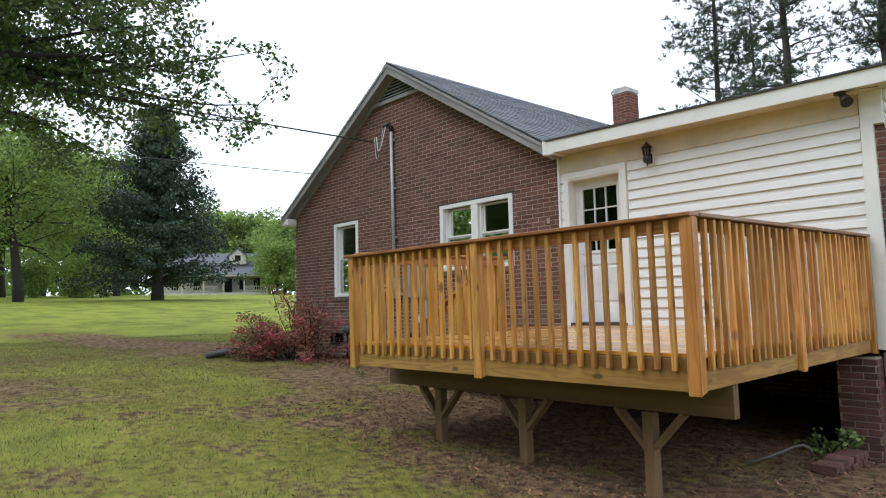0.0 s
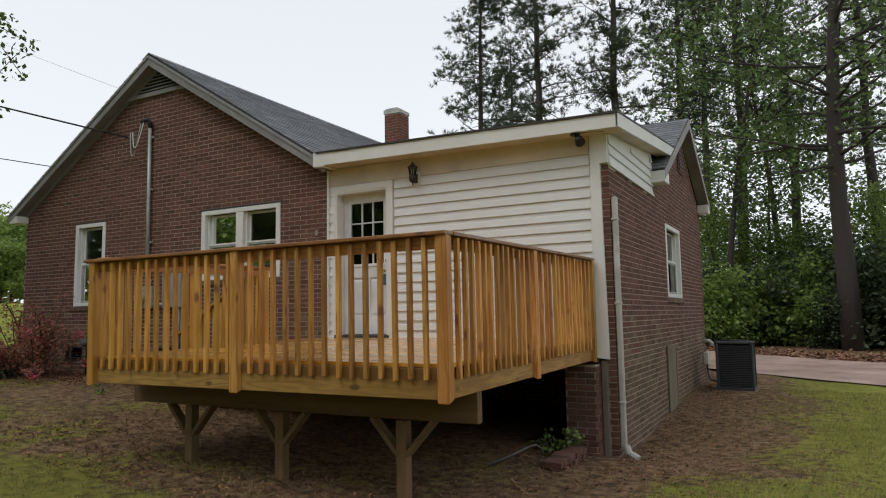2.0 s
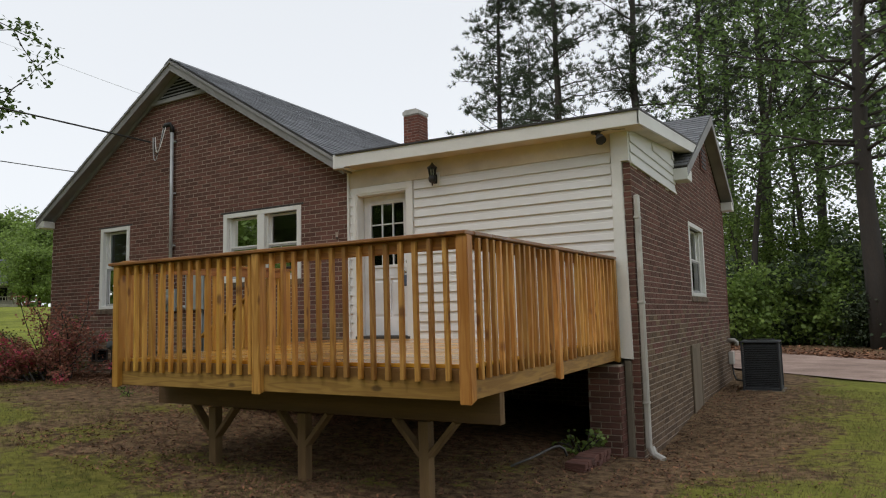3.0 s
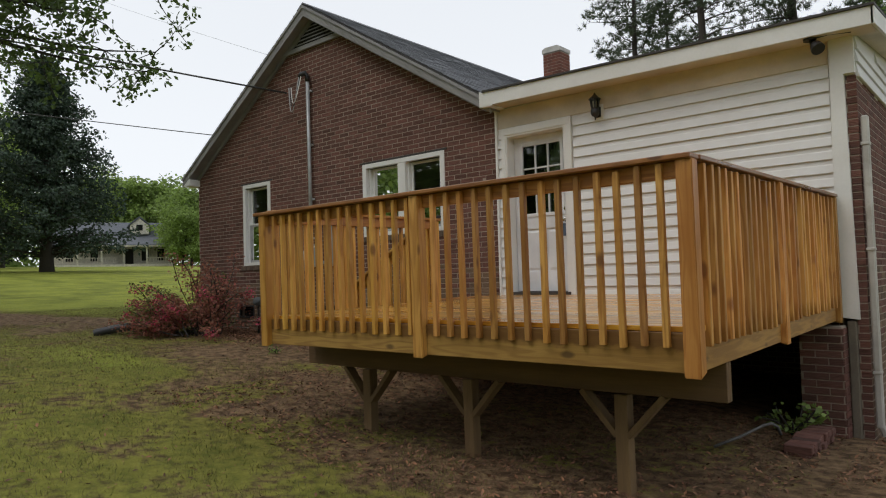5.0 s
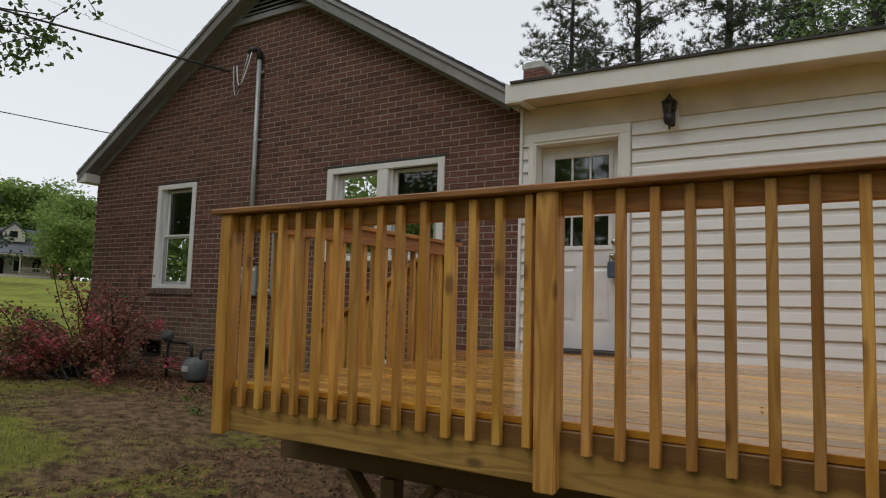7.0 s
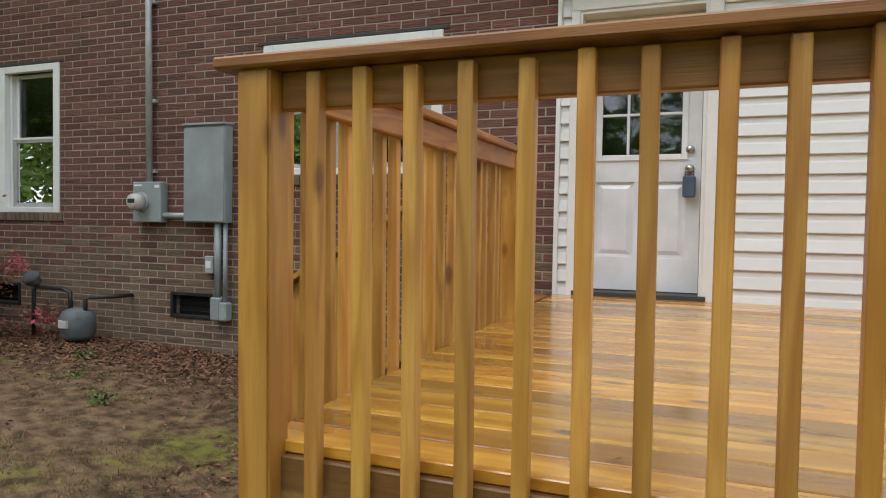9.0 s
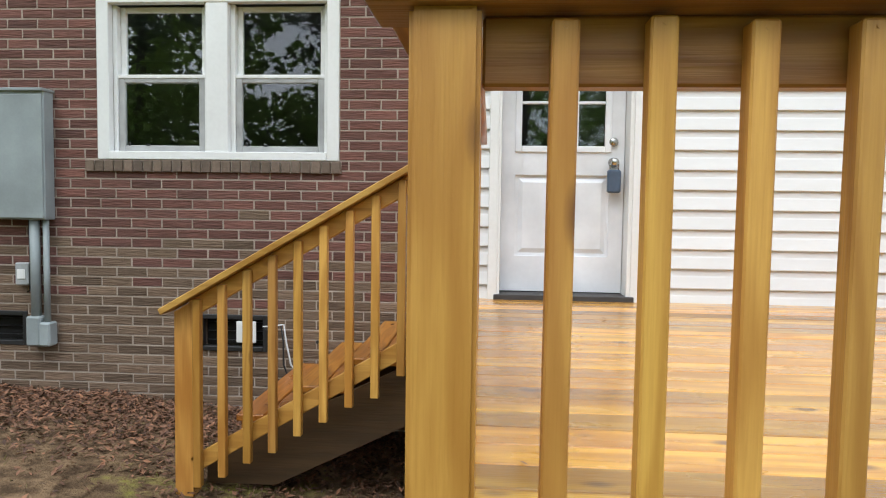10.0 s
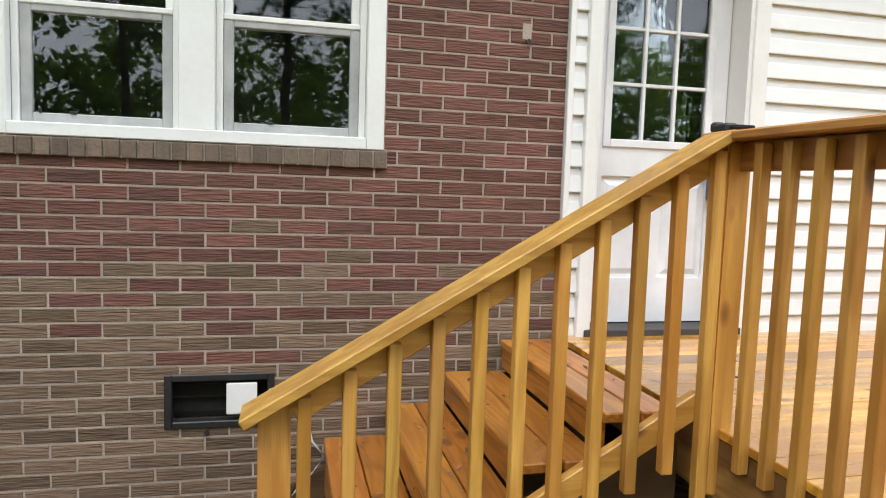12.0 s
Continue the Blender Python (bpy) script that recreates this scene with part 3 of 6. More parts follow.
def rake_limits(v):
    if v < CEIL - 0.05:
        return WL, WR
    half = (APEX_Z - 0.16 - v) / PITCH
    return max(WL, APEX_X - half), min(WR, APEX_X + half)


south = lambda u, v, w: (u, w, v)
east = lambda u, v, w: (SIDE - w, u, v)
gable_top = [(WL, CEIL), (WR, CEIL), (APEX_X + 0.05, APEX_Z - 0.12), (APEX_X - 0.05, APEX_Z - 0.12)]
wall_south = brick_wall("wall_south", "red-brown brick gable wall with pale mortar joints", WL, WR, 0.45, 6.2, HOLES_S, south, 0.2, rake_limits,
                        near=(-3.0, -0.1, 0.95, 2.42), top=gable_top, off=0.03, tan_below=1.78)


def side_limits(v):
    lo, hi = 0.0, BACK
    if v > 3.58:
        lo = max(lo, 2.43)
    if v > 3.76:
        lo, hi = max(lo, 2.51 + (v - 3.84) / 0.537), min(hi, 7.12 - (v - 3.95) / 0.54)
    return lo, hi


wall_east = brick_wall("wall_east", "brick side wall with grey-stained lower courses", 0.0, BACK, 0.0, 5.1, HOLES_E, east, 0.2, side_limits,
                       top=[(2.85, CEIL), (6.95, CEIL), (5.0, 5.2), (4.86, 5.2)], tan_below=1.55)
g, rng = Geo(), random.Random(17)
g.box(3.928, SIDE - 0.002, 0.0, 0.2, 0.0, 3.6)
part("return_mortar", g, M["mortar"], wall_east)
g = Geo()
for a, b, c, d in bricks_in(3.93, SIDE + 0.003, 0.0, 3.585, []):
    brick_block(g, a, b, c, d, south, 0.006, rng)
tagged(part("return_brickwork", g, M["brick_many"], wall_east, normals=False), "brick ends at the front of the side wall", kind="stuff")
wall_low = brick_wall("wall_under_deck", "brick foundation wall deep under the porch room", 0.0, SIDE - 0.21, 0.1, 1.44, [], lambda u, v, w: (u, w + 2.6, v), 0.2)
# unseen wall, added so no light leaks into the crawlspace from the side
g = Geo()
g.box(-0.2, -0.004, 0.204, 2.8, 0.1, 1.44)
single("wall_crawlspace", g, M["old_mortar"], "added plain grey wall that stops light leaking into the crawlspace", "wall", "structure")
# unseen slab, added to shut the crawlspace off from the room above
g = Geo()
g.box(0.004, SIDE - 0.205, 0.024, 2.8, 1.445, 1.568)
single("floor_frame", g, M["aged_pine"], "added timber slab that closes the open crawlspace from above", "floor", "structure")

# unseen closing walls, floor and ceiling, added so rooms behind the windows stay dark
g = Geo()
g.box(WL, WL + 0.2, 0.2, 9.0, 0.3, CEIL)
single("wall_west", g, M["brick_many"], "brick west wall of the house", "wall", "structure")
g = Geo()
g.box(WL, SIDE - 1.2, 8.8, 9.0, 0.3, CEIL)
g.box(SIDE - 1.2, SIDE, BACK - 0.2, BACK, 0.3, 4.0)
g.box(SIDE - 1.4, SIDE - 1.2, BACK - 0.2, 9.0, 0.3, 3.7)
single("wall_north", g, M["brick_many"], "brick north wall of the house", "wall", "structure")
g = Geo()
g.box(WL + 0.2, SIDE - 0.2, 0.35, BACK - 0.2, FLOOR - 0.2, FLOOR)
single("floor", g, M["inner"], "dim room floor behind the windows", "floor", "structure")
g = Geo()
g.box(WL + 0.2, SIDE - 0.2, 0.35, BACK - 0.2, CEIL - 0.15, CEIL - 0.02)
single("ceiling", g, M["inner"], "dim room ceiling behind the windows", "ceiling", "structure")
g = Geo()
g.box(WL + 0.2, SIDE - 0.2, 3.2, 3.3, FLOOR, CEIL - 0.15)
single("wall_inner", g, M["inner"], "added dim partition that closes the rooms behind the windows", "wall", "structure")


# ---- roofs ----
def shingled(name, label, origin, along, up, length, run, exposure=0.143):
    """A roof slope of overlapping shingle courses: each course is a row of tabs tilted over the one below."""
    o, a, u = Vector(origin), Vector(along).normalized(), Vector(up).normalized()
    nrm = a.cross(u).normalized()
    if nrm.z < 0:
        nrm = -nrm
    g = Geo()
    rng = random.Random(3)
    rows = int(run / exposure)
    for r in range(rows + 1):
        s0, s1 = r * exposure, min(run, (r + 1) * exposure + 0.02)
        x = -rng.uniform(0, 0.3)
        while x < length:
            x0, x1 = max(0, x), min(length, x + 0.30)
            x += 0.305
            if x1 - x0 < 0.02:
                continue
            t = 0.011 + rng.uniform(0, 0.004)
            p = [o + a * x0 + u * s0, o + a * x1 + u * s0, o + a * x1 + u * s1, o + a * x0 + u * s1]
            g.face(p[0] + nrm * t, p[1] + nrm * t, p[2] + nrm * 0.002, p[3] + nrm * 0.002)
            g.face(p[0], p[1], p[1] + nrm * t, p[0] + nrm * t)
    ob = single(name, g, M["shingle"], label, "roof", "structure", normals=False)
    d = Geo()
    q = [o, o + a * length, o + a * length + u * run, o + u * run]
    k = len(d.v)
    d.v.extend(tuple(p - nrm * 0.001) for p in q)
    d.v.extend(tuple(p - nrm * 0.03) for p in q)
    d.f.extend([(0, 1, 2, 3), (7, 6, 5, 4), (0, 4, 5, 1), (1, 5, 6, 2), (2, 6, 7, 3), (3, 7, 4, 0)])
    part("deck_sheathing", d, M["dark_trim"], ob)
    return ob


EAVE_L, EAVE_R = -7.56, 0.14
FRONT = -0.22
cosp = 1 / math.hypot(1, PITCH)
run_l = (APEX_X - EAVE_L) / cosp
run_r = (EAVE_R - APEX_X) / cosp
shingled("roof_west_slope", "grey asphalt shingle roof slope over the gable", (EAVE_L, 9.2, APEX_Z - PITCH * (APEX_X - EAVE_L)), (0, -1, 0), (1, 0, PITCH), 9.2 - FRONT, run_l)
shingled("roof_east_slope", "grey asphalt shingle roof slope over the gable", (EAVE_R, FRONT, APEX_Z - PITCH * (EAVE_R - APEX_X)), (0, 1, 0), (-1, 0, PITCH), 9.2 - FRONT, run_r)
g = Geo()
g.prism([(APEX_X - 0.16, APEX_Z - 0.085), (APEX_X, APEX_Z + 0.018), (APEX_X + 0.16, APEX_Z - 0.085), (APEX_X, APEX_Z - 0.01)], "y", FRONT - 0.01, 9.2)
single("roof_ridge_cap", g, M["shingle"], "shingle cap along the ridge", "roof", "structure")


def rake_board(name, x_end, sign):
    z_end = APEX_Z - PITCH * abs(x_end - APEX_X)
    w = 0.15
    ob = thing(name, (x_end, FRONT, z_end), "grey-white rake trim with the roof edge's shade in its colour", "trim", kind="structure")
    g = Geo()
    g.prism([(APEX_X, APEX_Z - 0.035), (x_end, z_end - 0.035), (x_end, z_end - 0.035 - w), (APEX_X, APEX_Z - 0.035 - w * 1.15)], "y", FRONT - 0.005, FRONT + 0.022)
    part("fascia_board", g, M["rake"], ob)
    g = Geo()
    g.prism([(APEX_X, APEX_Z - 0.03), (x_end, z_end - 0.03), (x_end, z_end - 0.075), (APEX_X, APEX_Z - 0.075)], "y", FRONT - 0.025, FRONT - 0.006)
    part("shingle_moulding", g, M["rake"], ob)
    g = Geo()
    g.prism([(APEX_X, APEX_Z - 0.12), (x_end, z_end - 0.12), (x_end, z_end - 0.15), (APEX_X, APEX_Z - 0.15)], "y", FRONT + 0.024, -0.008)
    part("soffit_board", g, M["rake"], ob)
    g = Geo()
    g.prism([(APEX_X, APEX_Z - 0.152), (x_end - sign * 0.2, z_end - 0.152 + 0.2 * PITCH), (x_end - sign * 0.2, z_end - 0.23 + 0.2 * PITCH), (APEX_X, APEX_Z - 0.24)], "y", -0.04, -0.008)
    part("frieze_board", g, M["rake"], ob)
    return ob


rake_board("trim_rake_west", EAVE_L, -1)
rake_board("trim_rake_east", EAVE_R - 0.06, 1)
g = Geo()
ze = APEX_Z - PITCH * (APEX_X - EAVE_L)
g.prism([(EAVE_L - 0.0, ze - 0.03), (EAVE_L + 0.26, ze - 0.06), (EAVE_L + 0.26, ze - 0.19), (EAVE_L, ze - 0.19)], "y", FRONT + 0.0, 9.0)
single("trim_eave_west", g, M["white"], "white boxed eave at the roof corner", "trim", "structure")

# louvred gable vent
vent = thing("gable_vent", (APEX_X, -0.02, 5.78), "white triangular louvred vent at the gable peak", "vent")
vz0, vz1 = 5.80, APEX_Z - 0.20
g = Geo()
g.prism([(APEX_X - (APEX_Z - 0.17 - vz0) / PITCH, vz0 - 0.02), (APEX_X + (APEX_Z - 0.17 - vz0) / PITCH, vz0 - 0.02), (APEX_X, vz1)], "y", -0.012, -0.008)
part("backing", g, M["void"], vent)
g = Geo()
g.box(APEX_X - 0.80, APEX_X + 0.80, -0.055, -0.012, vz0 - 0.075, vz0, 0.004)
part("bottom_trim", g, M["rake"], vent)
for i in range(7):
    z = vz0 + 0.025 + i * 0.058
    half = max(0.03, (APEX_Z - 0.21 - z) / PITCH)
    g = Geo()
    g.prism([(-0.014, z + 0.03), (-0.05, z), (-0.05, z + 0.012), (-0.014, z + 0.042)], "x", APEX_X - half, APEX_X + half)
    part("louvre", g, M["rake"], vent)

# low-slope roof over the sided wall
SX1 = 4.225
fz = lambda x: 4.17 - 0.078 * (x - 0.1) / 4.1
g = Geo()
for i in range(12):
    x0, x1 = 0.02 + (SX1 - 0.02) * i / 12, 0.02 + (SX1 - 0.02) * (i + 1) / 12
    for j in range(6):
        y0, y1 = -0.32 + 3.6 * j / 6, -0.32 + 3.6 * (j + 1) / 6
        h = 0.10
        P = lambda x, y, d: (x, y, fz(x) + h * (y + 0.32) + d)
        g.face(P(x0, y0, 0.022), P(x1, y0, 0.022), P(x1, y1, 0.022), P(x0, y1, 0.022))
        if j == 0:
            g.face(P(x0, y0, 0.0), P(x1, y0, 0.0), P(x1, y0, 0.022), P(x0, y0, 0.022))
        if i == 11:
            g.face(P(x1, y0, 0.0), P(x1, y1, 0.0), P(x1, y1, 0.022), P(x1, y0, 0.022))
        g.face(P(x0, y1, 0.0), P(x1, y1, 0.0), P(x1, y0, 0.0), P(x0, y0, 0.0))
single("roof_low_slope", g, M["dark_trim"], "low-slope dark roof over the sided wall", "roof", "structure", normals=False)
eave = thing("trim_low_eave", (2, -0.3, 4.0), "white boxed fascia and soffit above the siding", "trim", kind="structure")
g = Geo()
g.face((-0.0, -0.30, fz(0) - 0.17), (4.21, -0.30, fz(4.18) - 0.155), (4.21, -0.30, fz(4.18) - 0.003), (-0.0, -0.30, fz(0) - 0.003))
g.face((-0.0, -0.275, fz(0) - 0.17), (4.21, -0.275, fz(4.18) - 0.155), (4.21, -0.275, fz(4.18) - 0.003), (-0.0, -0.275, fz(0) - 0.003))
g.face((-0.0, -0.30, fz(0) - 0.17), (4.21, -0.30, fz(4.18) - 0.155), (4.21, -0.275, fz(4.18) - 0.155), (-0.0, -0.275, fz(0) - 0.17))
g.face((0, -0.30, fz(0) - 0.17), (0, -0.275, fz(0) - 0.17), (0, -0.275, fz(0) - 0.003), (0, -0.30, fz(0) - 0.003))
g.face((4.21, -0.30, fz(4.2) - 0.155), (4.21, -0.275, fz(4.2) - 0.155), (4.21, -0.275, fz(4.2) - 0.003), (4.21, -0.30, fz(4.2) - 0.003))
part("fascia", g, M["white"], eave)
g = Geo()
g.prism([(-0.02, fz(0) - 0.165), (4.19, fz(4.16) - 0.150), (4.19, fz(4.16) - 0.138), (-0.02, fz(0) - 0.152)], "y", -0.274, 0.0)
part("soffit", g, M["soffit"], eave)
g = Geo()
g.box(-0.02, 0.16, -0.298, -0.0, 3.985, 4.0)
g.prism([(-0.035, 3.985), (-0.002, 3.985), (-0.002, 4.17), (-0.035, 4.19)], "y", -0.30, -0.01)
part("return_end", g, M["white"], eave)
g = Geo()
g.prism([(-0.30, fz(4.2) - 0.155), (3.28, fz(4.2) + 0.36 - 0.155), (3.28, fz(4.2) + 0.36 - 0.003), (-0.30, fz(4.2) - 0.003)], "x", 4.195, 4.22)
part("rake_fascia", g, M["white"], eave)
g = Geo()
g.prism([(-0.27, fz(4.2) - 0.150), (3.2, fz(4.2) + 0.347 - 0.150), (3.2, fz(4.2) + 0.347 - 0.138), (-0.27, fz(4.2) - 0.138)], "x", SIDE + 0.01, 4.193)
part("rake_soffit", g, M["soffit"], eave)

# gable of the side wing
GX = 4.22
gy, gz = (2.36, 4.93, 7.25), (3.97, 5.35, 4.10)
for nm, y0, z0 in (("front", gy[0], gz[0]), ("rear", gy[2], gz[2])):
    d = math.hypot(gy[1] - y0, gz[1] - z0)
    shingled("roof_wing_" + nm, "grey asphalt shingle roof of the side wing", (GX if nm == "front" else -1.0, y0, z0), (-1 if nm == "front" else 1, 0, 0), (0, gy[1] - y0, gz[1] - z0), GX + 1.0, d)
for nm, y0, z0 in (("south", gy[0], gz[0]), ("north", gy[2], gz[2])):
    s = 1 if y0 < gy[1] else -1
    ob = thing("trim_wing_rake_" + nm, (GX, y0, z0), "white rake trim of the side wing gable", "trim", kind="structure")
    g = Geo()
    g.prism([(y0, z0 - 0.03), (gy[1], gz[1] - 0.03), (gy[1], gz[1] - 0.19), (y0, z0 - 0.16)], "x", GX - 0.02, GX + 0.005)
    part("fascia_board", g, M["rake"], ob)
    g = Geo()
    g.prism([(y0, z0 - 0.13), (gy[1], gz[1] - 0.13), (gy[1], gz[1] - 0.15), (y0, z0 - 0.15)], "x", SIDE + 0.01, GX - 0.022)
    part("soffit_board", g, M["rake"], ob)
    g = Geo()
    g.box(SIDE - 0.3, GX + 0.0, y0 - 0.02, y0 + s * 0.32, z0 - 0.20, z0 - 0.035, 0.004)
    part("eave_return", g, M["white"], ob)
wv = thing("wing_gable_vent", (SIDE + 0.02, 4.93, 4.36), "dark slatted vent in the side wing gable", "vent")
part("vent_frame", bar(SIDE + 0.008, SIDE + 0.03, 4.70, 5.16, 4.36, 4.78), M["brick"], wv)
for i in range(5):
    part("slat", bar(SIDE + 0.031, SIDE + 0.045, 4.74, 5.12, 4.40 + 0.075 * i, 4.44 + 0.075 * i), M["black"], wv)

# chimney
ch = thing("chimney", (-2.46, 5.71, 5.3), "red brick chimney with a pale mortar cap", "chimney")
cb = Geo()
cb.box(-2.66, -2.25, 5.51, 5.91, 5.0, 6.66)
core = part("core", cb, M["mortar"], ch)
rows = Geo()
rng = random.Random(4)
for f, put in enumerate((lambda u, v, w: (-2.66 + u, 5.51 + w, v), lambda u, v, w: (-2.25 - w, 5.51 + u, v), lambda u, v, w: (-2.66 + w, 5.51 + u, v))):
    for a, b, c, d in bricks_in(0, 0.41, 5.1, 6.65, [], None, 0.1 * f):
        brick_block(rows, a, b, c, d, put, 0.006, rng)
tagged(part("brickwork", rows, M["chimney_brick"], ch, normals=False), kind="stuff")
g = Geo()
g.prism([(-2.68, 6.655), (-2.23, 6.655), (-2.23, 6.74), (-2.31, 6.78), (-2.60, 6.78), (-2.68, 6.74)], "y", 5.49, 5.93)
part("cap", g, M["pvc"], ch, "pale mortar chimney cap")


# ---- vinyl siding ----
EXPO = 0.1265


def siding_band(parent, mesh_name, u0, u1, z, put, mat, h=EXPO):
    """One lap of siding: a sloping face with a lower lip."""
    g = Geo()
    prof = [(0.0, h - 0.010), (-0.004, h - 0.010), (-0.006, h * 0.66), (-0.0095, h * 0.58), (-0.021, 0.005), (-0.020, 0.0), (0.0, 0.0)]
    for (d0, z0), (d1, z1) in zip(prof, prof[1:]):
        g.face(put(u0, z + z0, d0), put(u1, z + z0, d0), put(u1, z + z1, d1), put(u0, z + z1, d1))
    for u in (u0, u1):
        g.face(*[put(u, z + zz, d) for d, zz in prof])
    return part(mesh_name, g, mat, parent)


wall_sided = thing("wall_sided", (2, 0.0, FLOOR), "white dutch-lap vinyl siding wall facing the deck", "wall", kind="structure")
g = Geo()
pierced(g, 0.0, 3.925, 1.575, CEIL + 0.1, [(0.155, 1.02, 1.60, 3.64)], lambda u, v, w: (u, w + 0.005, v), 0.2)
part("sheathing", g, M["white"], wall_sided, normals=False)
sput = lambda u, v, w: (u, w + 0.004, v)
k = 0
z = 1.588
while z < 3.62:
    siding_band(wall_sided, "siding_lap", 0.012, 0.10, z, sput, M["siding"])
    siding_band(wall_sided, "siding_lap", 1.115, 3.80, z, sput, M["siding"])
    z += EXPO
# frieze in the soffit's cream, warm bounce included in the colour
g = Geo()
g.box(0.031, 3.80, -0.013, 0.004, z + 0.001, 3.985, 0.002)
part("frieze_board", g, M["soffit"], wall_sided, "smooth cream frieze board with the deck's bounce in its colour")
g = Geo()
g.prism([(3.79, 1.405), (3.955, 1.385), (3.925, 3.61), (SIDE, 3.61), (SIDE, 4.0), (3.82, 4.0)], "y", -0.045, 0.002)
part("corner_post", g, M["white"], wall_sided, "white corner trim board, loose at its foot")
g = Geo()
g.box(0.0, 0.03, -0.036, 0.002, 1.61, 4.0, 0.003)
part("edge_channel", g, M["white"], wall_sided)
# sided triangle over the side wall
eput = lambda u, v, w: (SIDE + 0.004 - w, u, v)
for i in range(5):
    z0 = 3.60 + i * 0.118
    if z0 < 4.2:
        lo = max(0.0, (z0 + 0.118 - 3.93) / 0.10 - 0.3)
        if lo < 2.36:
            siding_band(wall_sided, "siding_lap", lo, 2.43, z0, eput, M["siding"], 0.118)
g = Geo()
g.prism([(0.0, 3.56), (2.44, 3.56), (2.44, 4.25), (0.0, 4.0)], "x", SIDE - 0.1, SIDE + 0.0035)
part("backing", g, M["white"], wall_sided)
part("starter_strip", bar(SIDE + 0.004, SIDE + 0.034, 0.0, 2.44, 3.575, 3.602), M["white"], wall_sided)


# ---- the back door ----
DY = 0.125
door = thing("door_1", (0.585, DY, FLOOR), "closed white panelled back door with nine glass lites", "door", kind="structure")
g = Geo()
for x0, x1, z0, z1 in ((0.10, 0.160, 1.60, 3.64), (1.015, 1.105, 1.60, 3.64), (0.10, 1.105, 3.64, 3.73)):
    g.box(x0, x1, -0.042, 0.004, z0, z1, 0.004)
part("casing", g, M["white"], door)
g = Geo()
g.box(0.156, 0.178, -0.03, 0.20, 1.61, 3.64, 0.002)
g.box(0.992, 1.018, -0.03, 0.20, 1.61, 3.64, 0.002)
g.box(0.178, 0.992, -0.03, 0.20, 3.615, 3.64, 0.002)
part("jamb", g, M["white"], door)
g = Geo()
g.box(0.14, 1.04, -0.05, 0.2, 1.602, 1.655, 0.004)
part("threshold", g, M["dark_trim"], door, "dark metal threshold")
SX = (0.182, 0.988)
GLX, GLZ = (0.30, 0.87), (2.62, 3.50)
panels = [(0.275, 0.545, 1.90, 2.44), (0.625, 0.895, 1.90, 2.44)]
g = Geo()
pierced(g, SX[0], SX[1], 1.662, 3.612, [(GLX[0], GLX[1], GLZ[0], GLZ[1])] + panels, lambda u, v, w: (u, w + DY, v), 0.044)
slab = part("slab", g, M["door"], door, normals=False)
for a, b, c, d in panels:
    g = Geo()
    e = 0.035
    g.face((a, DY + 0.018, c), (b, DY + 0.018, c), (b, DY + 0.018, d), (a, DY + 0.018, d))
    o, i2 = [(a + 0.02, c + 0.02), (b - 0.02, c + 0.02), (b - 0.02, d - 0.02), (a + 0.02, d - 0.02)], [(a + 0.05, c + 0.05), (b - 0.05, c + 0.05), (b - 0.05, d - 0.05), (a + 0.05, d - 0.05)]
    for q in range(4):
        r = (q + 1) % 4
        g.face((o[q][0], DY + 0.018, o[q][1]), (o[r][0], DY + 0.018, o[r][1]), (i2[r][0], DY + 0.004, i2[r][1]), (i2[q][0], DY + 0.004, i2[q][1]))
    g.face(*[(x, DY + 0.004, zz) for x, zz in i2])
    part("raised_panel", g, M["door"], slab, normals=False)
lf = Geo()
for a, b, c, d in ((GLX[0] - 0.03, GLX[0] + 0.012, GLZ[0] - 0.03, GLZ[1] + 0.03), (GLX[1] - 0.012, GLX[1] + 0.03, GLZ[0] - 0.03, GLZ[1] + 0.03),
                   (GLX[0] + 0.012, GLX[1] - 0.012, GLZ[0] - 0.03, GLZ[0] + 0.012), (GLX[0] + 0.012, GLX[1] - 0.012, GLZ[1] - 0.012, GLZ[1] + 0.03)):
    lf.box(a, b, DY - 0.012, DY + 0.01, c, d, 0.004)
part("lite_frame", lf, M["door"], slab)
w3, h3 = (GLX[1] - GLX[0] - 0.024) / 3, (GLZ[1] - GLZ[0] - 0.024) / 3
for i in range(1, 3):
    x = GLX[0] + 0.012 + i * w3
    part("muntin", bar(x - 0.009, x + 0.009, DY - 0.004, DY + 0.02, GLZ[0] + 0.012, GLZ[1] - 0.012, 0.003), M["door"], slab)
    zz = GLZ[0] + 0.012 + i * h3
    for q in range(3):
        part("muntin", bar(GLX[0] + 0.012 + q * w3 + (0.009 if q else 0), GLX[0] + 0.012 + (q + 1) * w3 - (0.009 if q < 2 else 0), DY - 0.003, DY + 0.02, zz - 0.009, zz + 0.009, 0.003), M["door"], slab)
for i in range(3):
    for j in range(3):
        x, zz = GLX[0] + 0.012 + i * w3, GLZ[0] + 0.012 + j * h3
        part("pane", bar(x + 0.004, x + w3 - 0.004, DY + 0.012, DY + 0.016, zz + 0.004, zz + h3 - 0.004, 0), M["glass"], slab).visible_shadow = False
g = Geo()
g.tube([(0.915, DY, 2.66), (0.915, DY - 0.012, 2.66), (0.915, DY - 0.022, 2.66)], [0.031, 0.03, 0.022], 16)
part("deadbolt", g, M["chrome"], door, "brushed nickel deadbolt", True)
g = Geo()
g.tube([(0.915, DY, 2.525), (0.915, DY - 0.01, 2.525), (0.915, DY - 0.02, 2.525), (0.915, DY - 0.045, 2.525), (0.915, DY - 0.065, 2.525), (0.915, DY - 0.075, 2.525)], [0.033, 0.033, 0.013, 0.016, 0.028, 0.018], 16)
